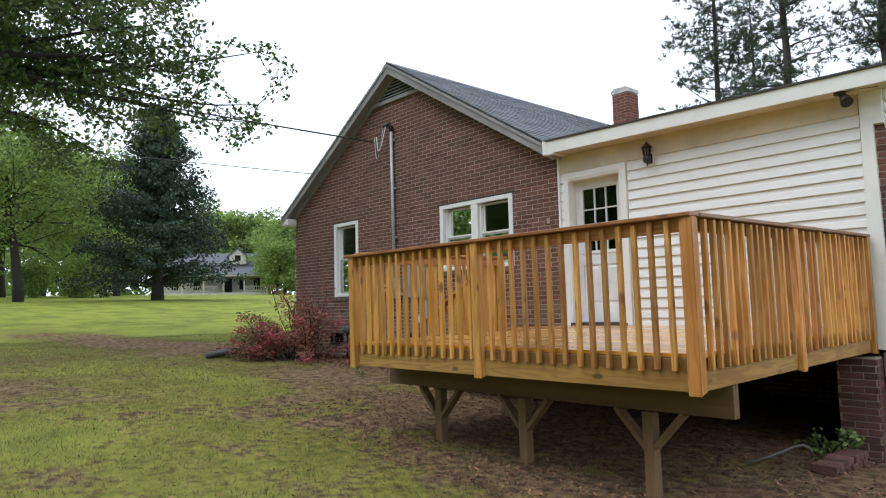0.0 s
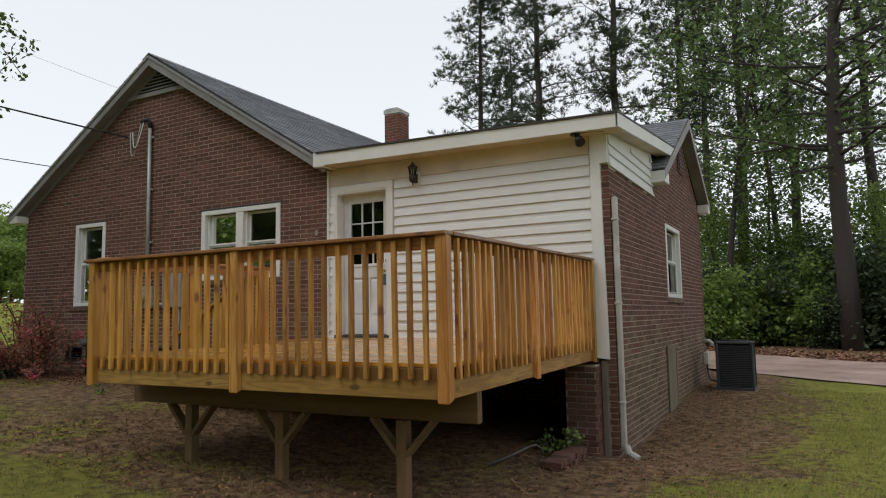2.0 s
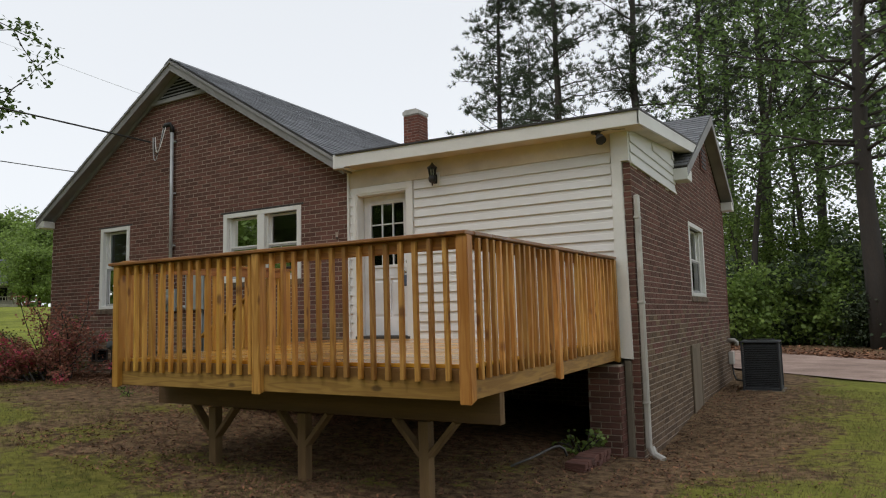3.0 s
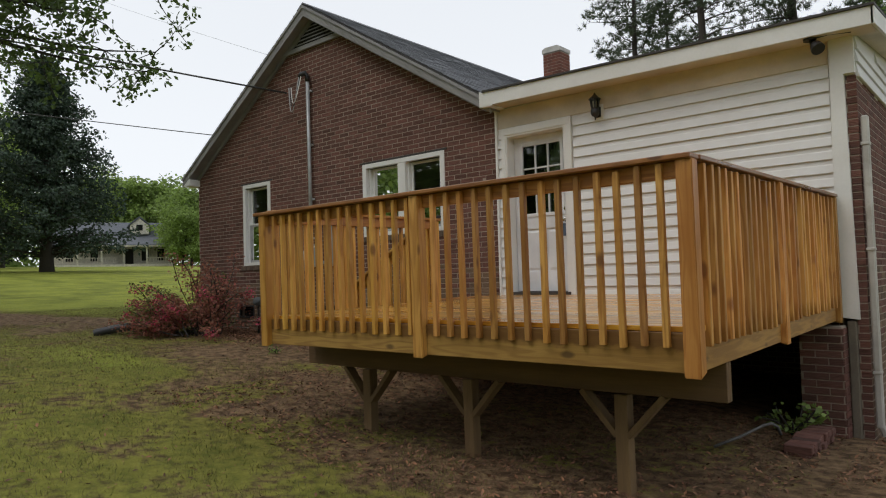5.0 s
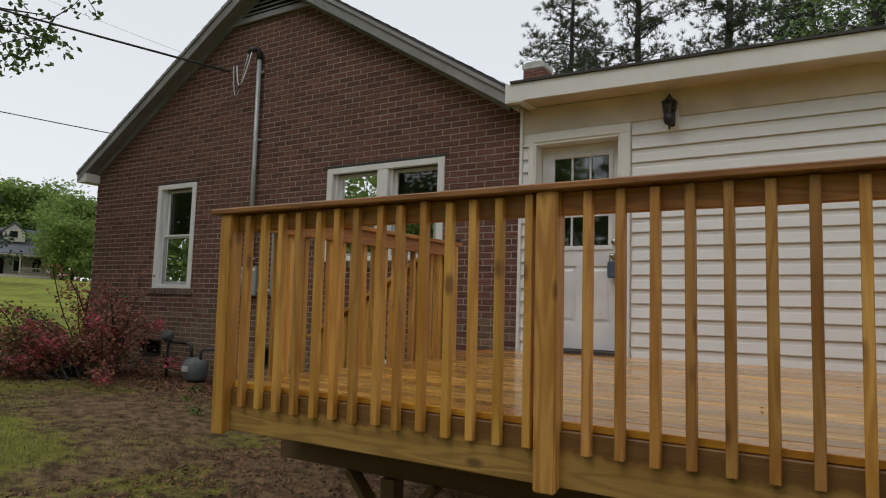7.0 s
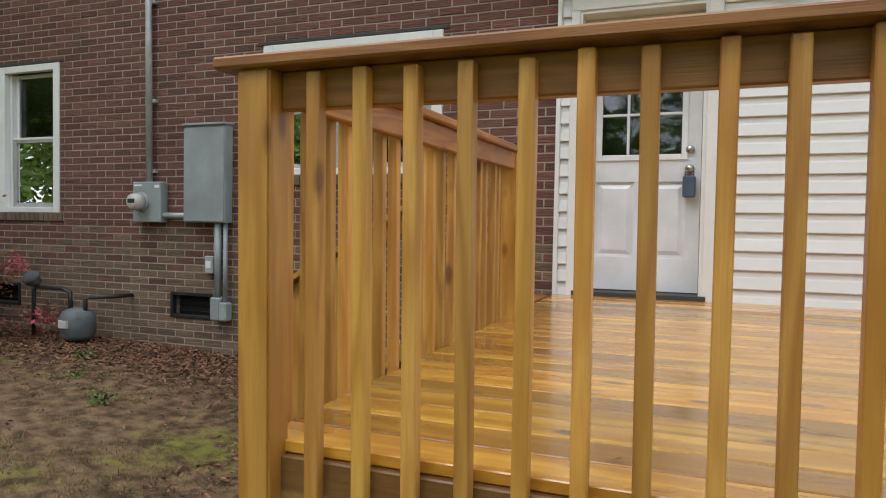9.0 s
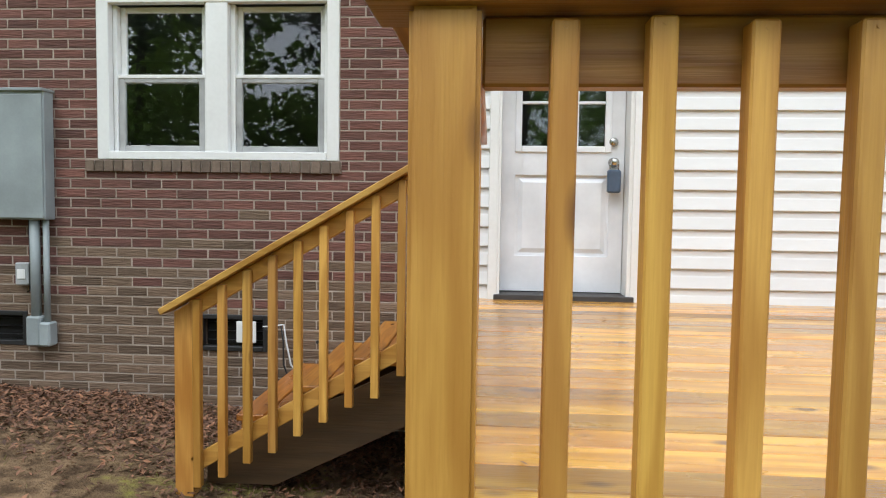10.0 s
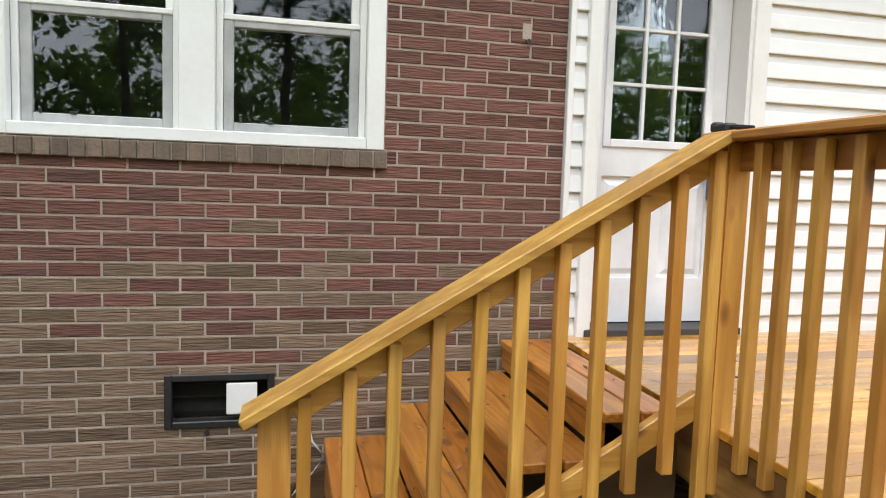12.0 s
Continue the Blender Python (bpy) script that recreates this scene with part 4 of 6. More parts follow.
part("knob", g, M["chrome"], door, "brushed nickel knob", True)
lock = thing("lockbox", (0.915, DY - 0.05, 2.33), "slate-blue key lockbox hanging on the door knob", "lockbox")
part("box", bar(0.872, 0.958, DY - 0.075, DY - 0.025, 2.325, 2.475, 0.01), M["blue_box"], lock)
g = Geo()
g.tube([(0.888, DY - 0.05, 2.47), (0.888, DY - 0.05, 2.52), (0.9, DY - 0.05, 2.543), (0.93, DY - 0.05, 2.543), (0.942, DY - 0.05, 2.52), (0.942, DY - 0.05, 2.47)], 0.005, 8)
part("shackle", g, M["chrome"], lock, smooth=True)


# ---- windows ----
def sash(parent, name, put, u0, u1, v0, v1, d0, w=0.038, mat=None):
    """A sash: four rails and its pane, d0 behind the wall's face."""
    g = Geo()
    for a, b, c, d in ((u0, u0 + w, v0, v1), (u1 - w, u1, v0, v1), (u0 + w, u1 - w, v0, v0 + w), (u0 + w, u1 - w, v1 - w, v1)):
        pts = [put(a, c, d0), put(b, d, d0 + 0.03)]
        lo, hi = [min(p[i] for p in pts) for i in range(3)], [max(p[i] for p in pts) for i in range(3)]
        g.box(lo[0], hi[0], lo[1], hi[1], lo[2], hi[2], 0.004)
    s = part(name, g, mat or M["white"], parent)
    g = Geo()
    g.face(*[put(u, v, d0 + 0.014) for u, v in ((u0 + w - 0.004, v0 + w - 0.004), (u1 - w + 0.004, v0 + w - 0.004), (u1 - w + 0.004, v1 - w + 0.004), (u0 + w - 0.004, v1 - w + 0.004))])
    pane = part("pane", g, M["glass"], s)
    pane.visible_shadow = False
    return s


def framed(parent, name, put, rects, d0, d1, mat, label=""):
    g = Geo()
    for a, b, c, d in rects:
        pts = [put(a, c, d0), put(b, d, d1)]
        lo, hi = [min(p[i] for p in pts) for i in range(3)], [max(p[i] for p in pts) for i in range(3)]
        g.box(lo[0], hi[0], lo[1], hi[1], lo[2], hi[2], 0.004)
    return part(name, g, mat, parent, label)


def window(name, label, put, rect, lights, cas=0.085):
    u0, u1, v0, v1 = rect
    at = put((u0 + u1) / 2, v0, 0)
    ob = thing(name, at, label, "window", kind="structure")
    framed(ob, "casing", put, [(u0 + 0.002, u0 + cas, v0, v1), (u1 - cas, u1 - 0.002, v0, v1), (u0 + cas, u1 - cas, v1 - cas * 0.8, v1)], -0.012, 0.05, M["white"])
    framed(ob, "sill", put, [(u0 + cas, u1 - cas, v0, v0 + 0.055)], -0.02, 0.16, M["white"])
    inner0, inner1 = u0 + cas, u1 - cas
    n = lights
    mull = 0.15
    w = (inner1 - inner0 - mull * (n - 1)) / n
    for i in range(n):
        a = inner0 + i * (w + mull)
        b = a + w
        if i:
            framed(ob, "mullion", put, [(a - mull, a, v0 + 0.055, v1 - cas * 0.8)], -0.008, 0.12, M["white"])
        framed(ob, "jamb", put, [(a, a + 0.03, v0 + 0.055, v1 - cas * 0.8), (b - 0.03, b, v0 + 0.055, v1 - cas * 0.8)], 0.045, 0.16, M["white"])
        mid = (v0 + 0.055 + v1 - cas * 0.8) / 2
        sash(ob, "upper_sash", put, a + 0.03, b - 0.03, mid - 0.02, v1 - cas * 0.8, 0.095)
        low = sash(ob, "lower_sash", put, a + 0.03, b - 0.03, v0 + 0.055, mid + 0.02, 0.058, 0.045, M["screen"])
        framed(low, "sash_latch", put, [(a + 0.10, a + 0.112, v0 + 0.098, v0 + 0.122), (a + 0.22, a + 0.25, v0 + 0.098, v0 + 0.11)], 0.05, 0.06, M["black"])
        framed(low, "meeting_rail", put, [(a + 0.03, b - 0.03, mid + 0.005, mid + 0.03)], 0.052, 0.10, M["white"])
    return ob


window("window_1", "white double window with two double-hung sashes in brick", south, WIN2, 2)
window("window_2", "white double-hung window in the brick gable wall", south, WINL, 1)
window("window_3", "white double-hung window in the brick side wall", east, SIDEWIN, 1)


def rowlock_sill(name, put, u0, u1, v0, v1, label):
    ob = thing(name, put((u0 + u1) / 2, v0, 0), label, "sill", kind="structure")
    g = Geo()
    pts = [put(u0, v0 + 0.004, -0.012), put(u1, v1, 0.05)]
    g.box(*[f(p[i] for p in pts) for i in range(3) for f in (min, max)])
    part("mortar_bed", g, M["mortar"], ob)
    n = round((u1 - u0) / 0.067)
    s = (u1 - u0) / n
    rng = random.Random(5)
    for i in range(n):
        e = rng.uniform(0, 0.003)
        pts = [put(u0 + i * s + 0.005, v0 + e, -0.024 - e), put(u0 + (i + 1) * s - 0.004, v1 - e, 0.03)]
        g = Geo()
        g.box(*[f(p[k] for p in pts) for k in range(3) for f in (min, max)], 0.004)
        part("sill_brick", g, M["sill_brick"], ob)
    return ob


rowlock_sill("sill_1", south, -2.63, -0.875, 2.425, 2.506, "brown rowlock brick sill under the double window")
rowlock_sill("sill_2", south, -5.86, -4.88, 2.085, 2.166, "brown rowlock brick sill under the window")
rowlock_sill("sill_3", east, 3.24, 4.66, 2.045, 2.126, "brown rowlock brick sill under the side window")
# thin dark band along the head of each gable-wall window
for nm, a, b, z in (("lintel_1", -2.60, -0.84, 3.617), ("lintel_2", -5.85, -4.88, 3.652)):
    g = Geo()
    g.box(a, b, -0.014, 0.1, z, z + 0.028, 0.003)
    single(nm, g, M["dark_trim"], "dark lintel band over the window", "lintel", "structure")


# ---- foundation vents ----
def foundation_vent(rect, label, flap):
    a, b, c, d = rect
    ob = thing("foundation_vent", ((a + b) / 2, 0, c), label, "vent", "foundation vents")
    framed(ob, "frame", south, [(a - 0.012, a + 0.02, c - 0.012, d + 0.012), (b - 0.02, b + 0.012, c - 0.012, d + 0.012), (a + 0.02, b - 0.02, c - 0.012, c + 0.02), (a + 0.02, b - 0.02, d - 0.02, d + 0.012)], -0.014, 0.04, M["black"])
    framed(ob, "cavity", south, [(a + 0.01, b - 0.01, c + 0.01, d - 0.01)], 0.09, 0.11, M["void"])
    for i in range(3):
        zz = c + 0.05 + i * (d - c - 0.10) / 2
        framed(ob, "louvre", south, [(a + 0.02, b - 0.02, zz - 0.002, zz + 0.002)], 0.06, 0.075, M["black"])
    if flap:
        framed(ob, "cover_plate", south, [(b - 0.20, b - 0.065, c + 0.05, d - 0.03)], -0.02, -0.012, M["white"], "white plastic cover plate")
    return ob


foundation_vent(VENT1, "black foundation vent with a white cover plate", True)
foundation_vent(VENT2, "black foundation vent with dark louvres", False)
foundation_vent(VENT3, "black foundation vent beside the gas meter", False)

# ---- deck ----
DF = -3.60
DTOP = 1.575
deck = thing("deck", (1.9, -1.8, 0.5), "new golden-brown pine deck with a baluster railing", "deck")
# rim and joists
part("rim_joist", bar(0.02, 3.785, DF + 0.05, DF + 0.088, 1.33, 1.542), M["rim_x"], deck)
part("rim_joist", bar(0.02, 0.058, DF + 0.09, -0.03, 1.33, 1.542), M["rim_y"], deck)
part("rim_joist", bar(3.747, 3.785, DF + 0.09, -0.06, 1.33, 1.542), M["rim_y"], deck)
part("ledger", bar(0.084, 3.746, -0.06, 0.02, 1.33, 1.542), M["beam"], deck)
jm = bar(-0.019, 0.019, DF + 0.09, -0.062, 1.335, 1.54).mesh("joist", M["aged_pine"])
for i in range(1, 9):
    piece("joist", jm, (0.083 + i * 0.407, 0, 0), deck)
# boards run along the house wall
bm_ = bar(-1.895, 1.885, -0.0675, 0.0675, -0.03, 0.0, 0.003).mesh("deck_board", M["deck_board"])
rng = random.Random(11)
for i in range(25):
    y = -0.075 - i * 0.1412
    piece("deck_board", bm_, (1.91 + rng.uniform(-0.004, 0.004), y, DTOP - rng.uniform(0, 0.0015)), deck)
# beam on three braced posts
part("beam", bar(-0.03, 3.775, -3.06, -3.022, 1.095, 1.332), M["beam"], deck)
part("beam", bar(-0.03, 3.775, -3.02, -2.982, 1.095, 1.332), M["beam"], deck)
for x in (0.765, 1.875, 3.115):
    gz0 = ground_z(x, -3.03)
    p = part("support_post", bar(x - 0.045, x + 0.045, -3.076, -2.986, gz0 - 0.05, 1.089, 0.005), M["aged_pine"], deck)
    for s in (-1, 1):
        g = Geo()
        m = Matrix.Translation((x + s * 0.165, -3.031, 0.965)) @ Euler((0, s * radians(42), 0)).to_matrix().to_4x4()
        g.box(-0.019, 0.019, -0.044, 0.044, -0.19, 0.175, 0.003, m)
        part("knee_brace", g, M["aged_pine"], p)

# railing
RT = 2.447
post_m = Geo()
post_m.prism([(-0.0415, 1.31), (0.0415, 1.335), (0.0415, RT), (-0.0415, RT)], "x", -0.0445, 0.0445)
bmx = bmesh.new()
pm = post_m.mesh("railing_post", M["pine_z"])
bmx.from_mesh(pm)
bmesh.ops.bevel(bmx, geom=bmx.edges[:], offset=0.006, segments=2, affect="EDGES")
bmx.to_mesh(pm)
bmx.free()
turn_y = Euler((0, 0, radians(90))).to_matrix().to_4x4()
yf = DF + 0.0425
pm_gold = pm.copy()
pm_gold.materials[0] = M["gold_z"]
piece("railing_post", pm_gold, (0.0495, yf, 0), deck)
for x in (1.868, 3.785):
    piece("railing_post", pm, (x, yf, 0), deck)
piece("railing_post", pm, (3.785, -1.90, 0), deck, turn_y)
piece("railing_post", pm, (3.785, -0.105, 0), deck, turn_y)
piece("railing_post", pm_gold, (0.022, -1.285, 0.026), deck, turn_y)
bal = Geo()
bal.box(-0.017, 0.017, -0.018, 0.018, 1.46, RT - 0.012, 0.003)
bal.tube([(0, -0.0182, 2.425), (0, -0.0195, 2.425)], 0.003, 6)
bal_m = bal.mesh("baluster", M["pine_z"])


gold_m = bal_m.copy()
gold_m.materials[0] = M["gold_z"]


def balusters(a, b, n, place, turn=None, shape=None):
    for i in range(1, n + 1):
        w = a + (b - a) * i / (n + 1) + rng.uniform(-0.004, 0.004)
        tilt = Euler((rng.uniform(-0.003, 0.003), rng.uniform(-0.003, 0.003), 0)).to_matrix().to_4x4()
        piece("baluster", shape or bal_m, place(w), deck, (turn or Matrix()) @ tilt)


yb = DF + 0.03
balusters(0.0735, 1.906, 14, lambda w: (w, yb, rng.uniform(-0.008, 0.008)), None, gold_m)
balusters(1.897, 3.775, 14, lambda w: (w, yb, rng.uniform(-0.008, 0.008)))
balusters(DF + 0.089, -1.945, 13, lambda w: (3.804, w, rng.uniform(-0.008, 0.008)), turn_y)
balusters(-1.855, -0.15, 13, lambda w: (3.804, w, rng.uniform(-0.008, 0.008)), turn_y)
turn_w = Euler((0, 0, radians(-90))).to_matrix().to_4x4()
balusters(DF + 0.075, -1.345, 18, lambda w: (0.0, w, 0.028 + rng.uniform(-0.008, 0.008)), turn_w, gold_m)
part("top_rail", bar(0.095, 1.823, DF + 0.05, DF + 0.088, RT - 0.09, RT - 0.001), M["rail_x"], deck)
part("top_rail", bar(1.913, 3.740, DF + 0.05, DF + 0.088, RT - 0.09, RT - 0.001), M["rail_x"], deck)
part("top_rail", bar(3.747, 3.785, DF + 0.09, -1.945, RT - 0.09, RT - 0.001), M["rail_y"], deck)
part("top_rail", bar(3.747, 3.785, -1.855, -0.15, RT - 0.09, RT - 0.001), M["rail_y"], deck)
part("top_rail", bar(0.019, 0.057, DF + 0.09, -1.33, RT - 0.062, RT + 0.027), M["rail_y"], deck)
cz0, cz1 = RT, RT + 0.028
part("cap_rail", bar(-0.05, 3.828, DF - 0.018, DF + 0.115, cz0, cz1, 0.005), M["cap_x"], deck)
part("cap_rail", bar(3.70, 3.835, DF + 0.117, -0.06, cz0, cz1, 0.005), M["cap_y"], deck)
part("cap_rail", bar(-0.05, 0.09, DF + 0.117, -1.225, cz0 + 0.028, cz1 + 0.028, 0.005), M["rail_y"], deck)

# the deck falls slightly away from the house
pivot = Matrix.Translation((0, DF, DTOP))
deck.matrix_basis = pivot @ Euler((radians(0.75), 0, 0)).to_matrix().to_4x4() @ pivot.inverted() @ deck.matrix_basis

# ---- stairs beside the brick wall ----
stairs = thing("stairs", (-0.7, -0.65, 0.88), "damp pine stairs with a sloping baluster handrail", "stairs")
treads = [(-0.295, -0.03, 1.612), (-0.578, -0.289, 1.46), (-0.862, -0.572, 1.31), (-1.146, -0.856, 1.16)]
for x0, x1, z in treads:
    w = (x1 - x0 - 0.006) / 2
    for k in range(2):
        a = x0 + k * (w + 0.006)
        part("tread_board", bar(a, a + w, -1.17 + rng.uniform(-0.012, 0.012), -0.03, z - 0.036, z, 0.005), M["stair_board"], stairs)
    part("riser", bar(x0 + 0.007, x0 + 0.027, -1.125, -0.04, z - (0.14 if z > 1.2 else 0.26), z - 0.037), M["stair_board"], stairs)
slope = math.atan2(0.147, 0.295)
# stringers in a colour that already holds the shade below the treads
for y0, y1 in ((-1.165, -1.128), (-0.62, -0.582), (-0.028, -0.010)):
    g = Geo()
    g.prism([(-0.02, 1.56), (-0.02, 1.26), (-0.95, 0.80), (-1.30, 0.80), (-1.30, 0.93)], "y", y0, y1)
    part("stringer", g, M["shade_board"], stairs)
# sloping rail
sy = -1.315
sl = Vector((1.41, 0, 0.825))
p0 = Vector((-1.435, sy, 1.715))
ang = math.atan2(sl.z, sl.x)
rot = Euler((0, -ang, 0)).to_matrix().to_4x4()


def sloped(x0, x1, drop0, drop1, y0, y1):
    g = Geo()
    L = math.hypot(1, math.tan(ang))
    m = Matrix.Translation(p0) @ rot
    c, back = math.cos(ang), (drop0 + drop1) / 2 * math.sin(ang)
    g.box(x0 * L - back, x1 * L - back, y0, y1, -drop1 * c, -drop0 * c, 0.004, m)
    return g


part("cap_rail", sloped(0.0, 1.41, -0.002, 0.034, -0.075, 0.065), M["gold_x"], stairs)
part("top_rail", sloped(0.13, 1.40, 0.036, 0.125, 0.0, 0.038), M["gold_x"], stairs)
part("bottom_rail", sloped(0.13, 1.40, 0.80, 0.89, 0.0, 0.038), M["gold_x"], stairs)
sp = Geo()
gzs = ground_z(-1.35, sy)
sp.prism([(-1.395, gzs - 0.03), (-1.306, gzs - 0.03), (-1.306, p0.z + 0.129 * math.tan(ang) - 0.045), (-1.395, p0.z + 0.04 * math.tan(ang) - 0.045)], "y", sy + 0.0, sy + 0.089)
part("newel_post", sp, M["gold_z"], stairs)
for i in range(10):
    x = -1.272 + i * 0.1222
    zt = p0.z + (x - p0.x) * math.tan(ang) - 0.05
    g = Geo()
    g.box(x - 0.019, x + 0.019, sy - 0.039, sy - 0.001, zt - 0.93 + rng.uniform(-0.02, 0.02), zt, 0.003)
    part("baluster", g, M["gold_z"], stairs)
part("end_baluster", bar(-0.069, -0.031, sy - 0.039, sy - 0.001, 1.36, 2.475), M["gold_z"], stairs)

# ---- things on the walls ----
lamp = thing("wall_lantern", (1.45, 0.0, 3.6), "black metal wall lantern with glass panes beside the door", "wall lamp")
g = Geo()
g.box(1.41, 1.49, -0.05, -0.03, 3.60, 3.76, 0.01)
part("back_plate", g, M["black"], lamp)
g = Geo()
g.tube([(1.45, -0.05, 3.66), (1.45, -0.10, 3.62), (1.45, -0.14, 3.64), (1.45, -0.14, 3.66)], 0.011, 8)
g.tube([(1.45, -0.14, 3.545), (1.45, -0.14, 3.59), (1.45, -0.14, 3.61), (1.45, -0.14, 3.65), (1.45, -0.14, 3.70), (1.45, -0.14, 3.725)], [0.010, 0.014, 0.05, 0.066, 0.066, 0.05], 12)
part("bracket", g, M["black"], lamp, smooth=True)
g = Geo()
g.tube([(1.45, -0.14, 3.855), (1.45, -0.14, 3.87), (1.45, -0.14, 3.91), (1.45, -0.14, 3.935), (1.45, -0.14, 3.96)], [0.095, 0.088, 0.04, 0.018, 0.006], 6)
part("cap", g, M["black"], lamp)
for i in range(6):
    a = math.pi * i / 3
    g = Geo()
    g.tube([(1.45 + 0.055 * math.cos(a), -0.14 + 0.055 * math.sin(a), 3.72), (1.45 + 0.078 * math.cos(a), -0.14 + 0.078 * math.sin(a), 3.86)], 0.010, 5)
    part("cage_bar", g, M["black"], lamp)
g = Geo()
g.tube([(1.45, -0.14, 3.725), (1.45, -0.14, 3.855)], [0.05, 0.07], 6, caps=False)
part("pane", g, M["glass"], lamp).visible_shadow = False
g = Geo()
g.box(1.38, 1.56, -0.03, -0.026, 3.555, 3.58, 0)
part("mounting_block", bar(1.395, 1.53, -0.031, -0.02, 3.57, 3.80), M["white"], lamp)

lamp.matrix_basis = pose(1.468, 0.0, 3.645) @ Matrix.Diagonal((0.76, 0.76, 0.76, 1))

flood = thing("flood_lamp", (3.73, -0.2, 3.85), "dark twin flood lamp under the soffit", "flood lamp")
g = Geo()
g.tube([(3.70, -0.2, 3.955), (3.70, -0.2, 3.93)], 0.055, 14)
part("base_plate", g, M["black"], flood)
g = Geo()
g.tube([(3.70, -0.2, 3.94), (3.71, -0.2, 3.90), (3.74, -0.2, 3.88)], 0.012, 8)
part("arm", g, M["black"], flood)
g = Geo()
g.tube([(3.72, -0.17, 3.91), (3.75, -0.22, 3.87), (3.775, -0.25, 3.825)], [0.025, 0.05, 0.06], 12)
part("lamp_head", g, M["black"], flood, smooth=False)
g = Geo()
g.tube([(3.74, -0.2, 3.945), (3.85, -0.2, 3.952), (4.02, -0.15, 3.945)], 0.006, 6)
part("cable", g, M["black"], flood)

mast = thing("service_mast", (-3.75, -0.06, 2.46), "galvanised service conduit with a weatherhead on brick", "conduit")
g = Geo()
g.tube([(-3.745, -0.06, 2.46), (-3.77, -0.06, 5.18)], 0.03, 12)
part("conduit", g, M["galv"], mast, smooth=True)
for z in (2.56, 3.2, 4.1, 5.0):
    g = Geo()
    x = -3.745 - 0.025 * (z - 2.46) / 2.7
    g.box(x - 0.06, x + 0.06, -0.05, -0.009, z - 0.015, z + 0.015, 0.004)
    part("strap", g, M["galv"], mast)
g = Geo()
g.tube([(-3.77, -0.06, 5.16), (-3.77, -0.06, 5.25), (-3.79, -0.09, 5.30), (-3.83, -0.14, 5.28), (-3.85, -0.17, 5.23)], [0.038, 0.04, 0.045, 0.045, 0.03], 10)
part("weatherhead", g, M["black"], mast, smooth=True)
for k, (dx, low, mat) in enumerate(((0.0, 0.42, "black"), (0.03, 0.36, "white_wire"), (-0.03, 0.5, "galv"))):
    g = Geo()
    pts = []
    for i in range(11):
        u = i / 10
        pts.append((-3.84 + dx - 0.26 * u, -0.16 - 0.05 * math.sin(u * 3), 5.24 - low * math.sin(math.pi * u) - 0.14 * u))
    g.tube(pts, 0.008, 6)
    part("drip_loop", g, M[mat], mast, smooth=True)

meter = thing("electric_meter", (-3.74, -0.06, 2.09), "grey steel meter socket with a round glass meter", "electric meter")
part("socket_box", bar(-3.90, -3.57, -0.105, -0.009, 2.09, 2.46, 0.008), M["grey_box"], meter)
g = Geo()
g.tube([(-3.79, -0.105, 2.275), (-3.79, -0.13, 2.275)], 0.088, 20)
part("ring", g, M["galv"], meter)
g = Geo()
g.tube([(-3.79, -0.13, 2.275), (-3.79, -0.18, 2.275), (-3.79, -0.215, 2.275), (-3.79, -0.228, 2.275)], [0.078, 0.078, 0.07, 0.05], 20)
part("dial_cover", g, M["pvc"], meter, "pale glass meter cover", True)
g = Geo()
g.box(-3.83, -3.75, -0.2305, -0.2285, 2.262, 2.30, 0)
part("dial_window", g, M["black"], meter)
for a, b, c, d in ((-3.88, -3.79, 2.42, 2.435), (-3.64, -3.585, 2.405, 2.43)):
    part("sticker", bar(a, b, -0.107, -0.1055, c, d, 0), M["white"], meter)
g = Geo()
g.tube([(-3.58, -0.06, 2.155), (-3.29, -0.06, 2.155)], 0.027, 12)
part("nipple", g, M["galv"], meter, smooth=True)

panel = thing("breaker_panel", (-3.07, -0.06, 2.09), "tall grey-green steel breaker panel on brick", "breaker panel")
part("box", bar(-3.295, -2.85, -0.115, -0.009, 2.095, 2.95, 0.006), M["grey_box"], panel)
part("door", bar(-3.288, -2.857, -0.128, -0.117, 2.105, 2.925, 0.005), M["grey_box"], panel)
part("rain_hood", bar(-3.305, -2.84, -0.14, -0.009, 2.945, 2.965, 0.004), M["grey_box"], panel)
for x, r, zb in ((-2.965, 0.032, 1.44), (-2.885, 0.02, 1.40)):
    g = Geo()
    g.tube([(x, -0.06, 2.095), (x, -0.06, zb)], r, 12)
    p = part("conduit", g, M["grey_box"], panel, smooth=True)
    part("conduit_body", bar(x - r - 0.02, x + r + 0.02, -0.105, -0.009, 1.235, zb, 0.012), M["grey_box"], p)
g = Geo()
g.tube([(-3.01, -0.05, 2.095), (-3.012, -0.04, 1.8), (-3.01, -0.05, 1.62), (-3.03, -0.05, 1.60)], 0.008, 6)
part("cable", g, M["black"], panel, smooth=True)
outlet = thing("outdoor_outlet", (-3.065, -0.03, 1.64), "small grey weatherproof outlet box on brick", "outlet box")
part("box", bar(-3.115, -3.02, -0.06, -0.009, 1.645, 1.80, 0.008), M["galv"], outlet)
part("cover", bar(-3.095, -3.04, -0.068, -0.061, 1.69, 1.755, 0.003), M["white"], outlet, "white outlet cover")

gas = thing("gas_meter", (-4.35, -0.3, 1.0), "weathered grey gas meter with black pipework", "gas meter")
g = Geo()
g.tube([(-4.35, -0.3, 1.0), (-4.35, -0.3, 1.04), (-4.35, -0.3, 1.2), (-4.35, -0.3, 1.26), (-4.35, -0.3, 1.29)], [0.11, 0.15, 0.16, 0.13, 0.06], 14)
part("meter_body", g, M["old_grey"], gas, smooth=True)
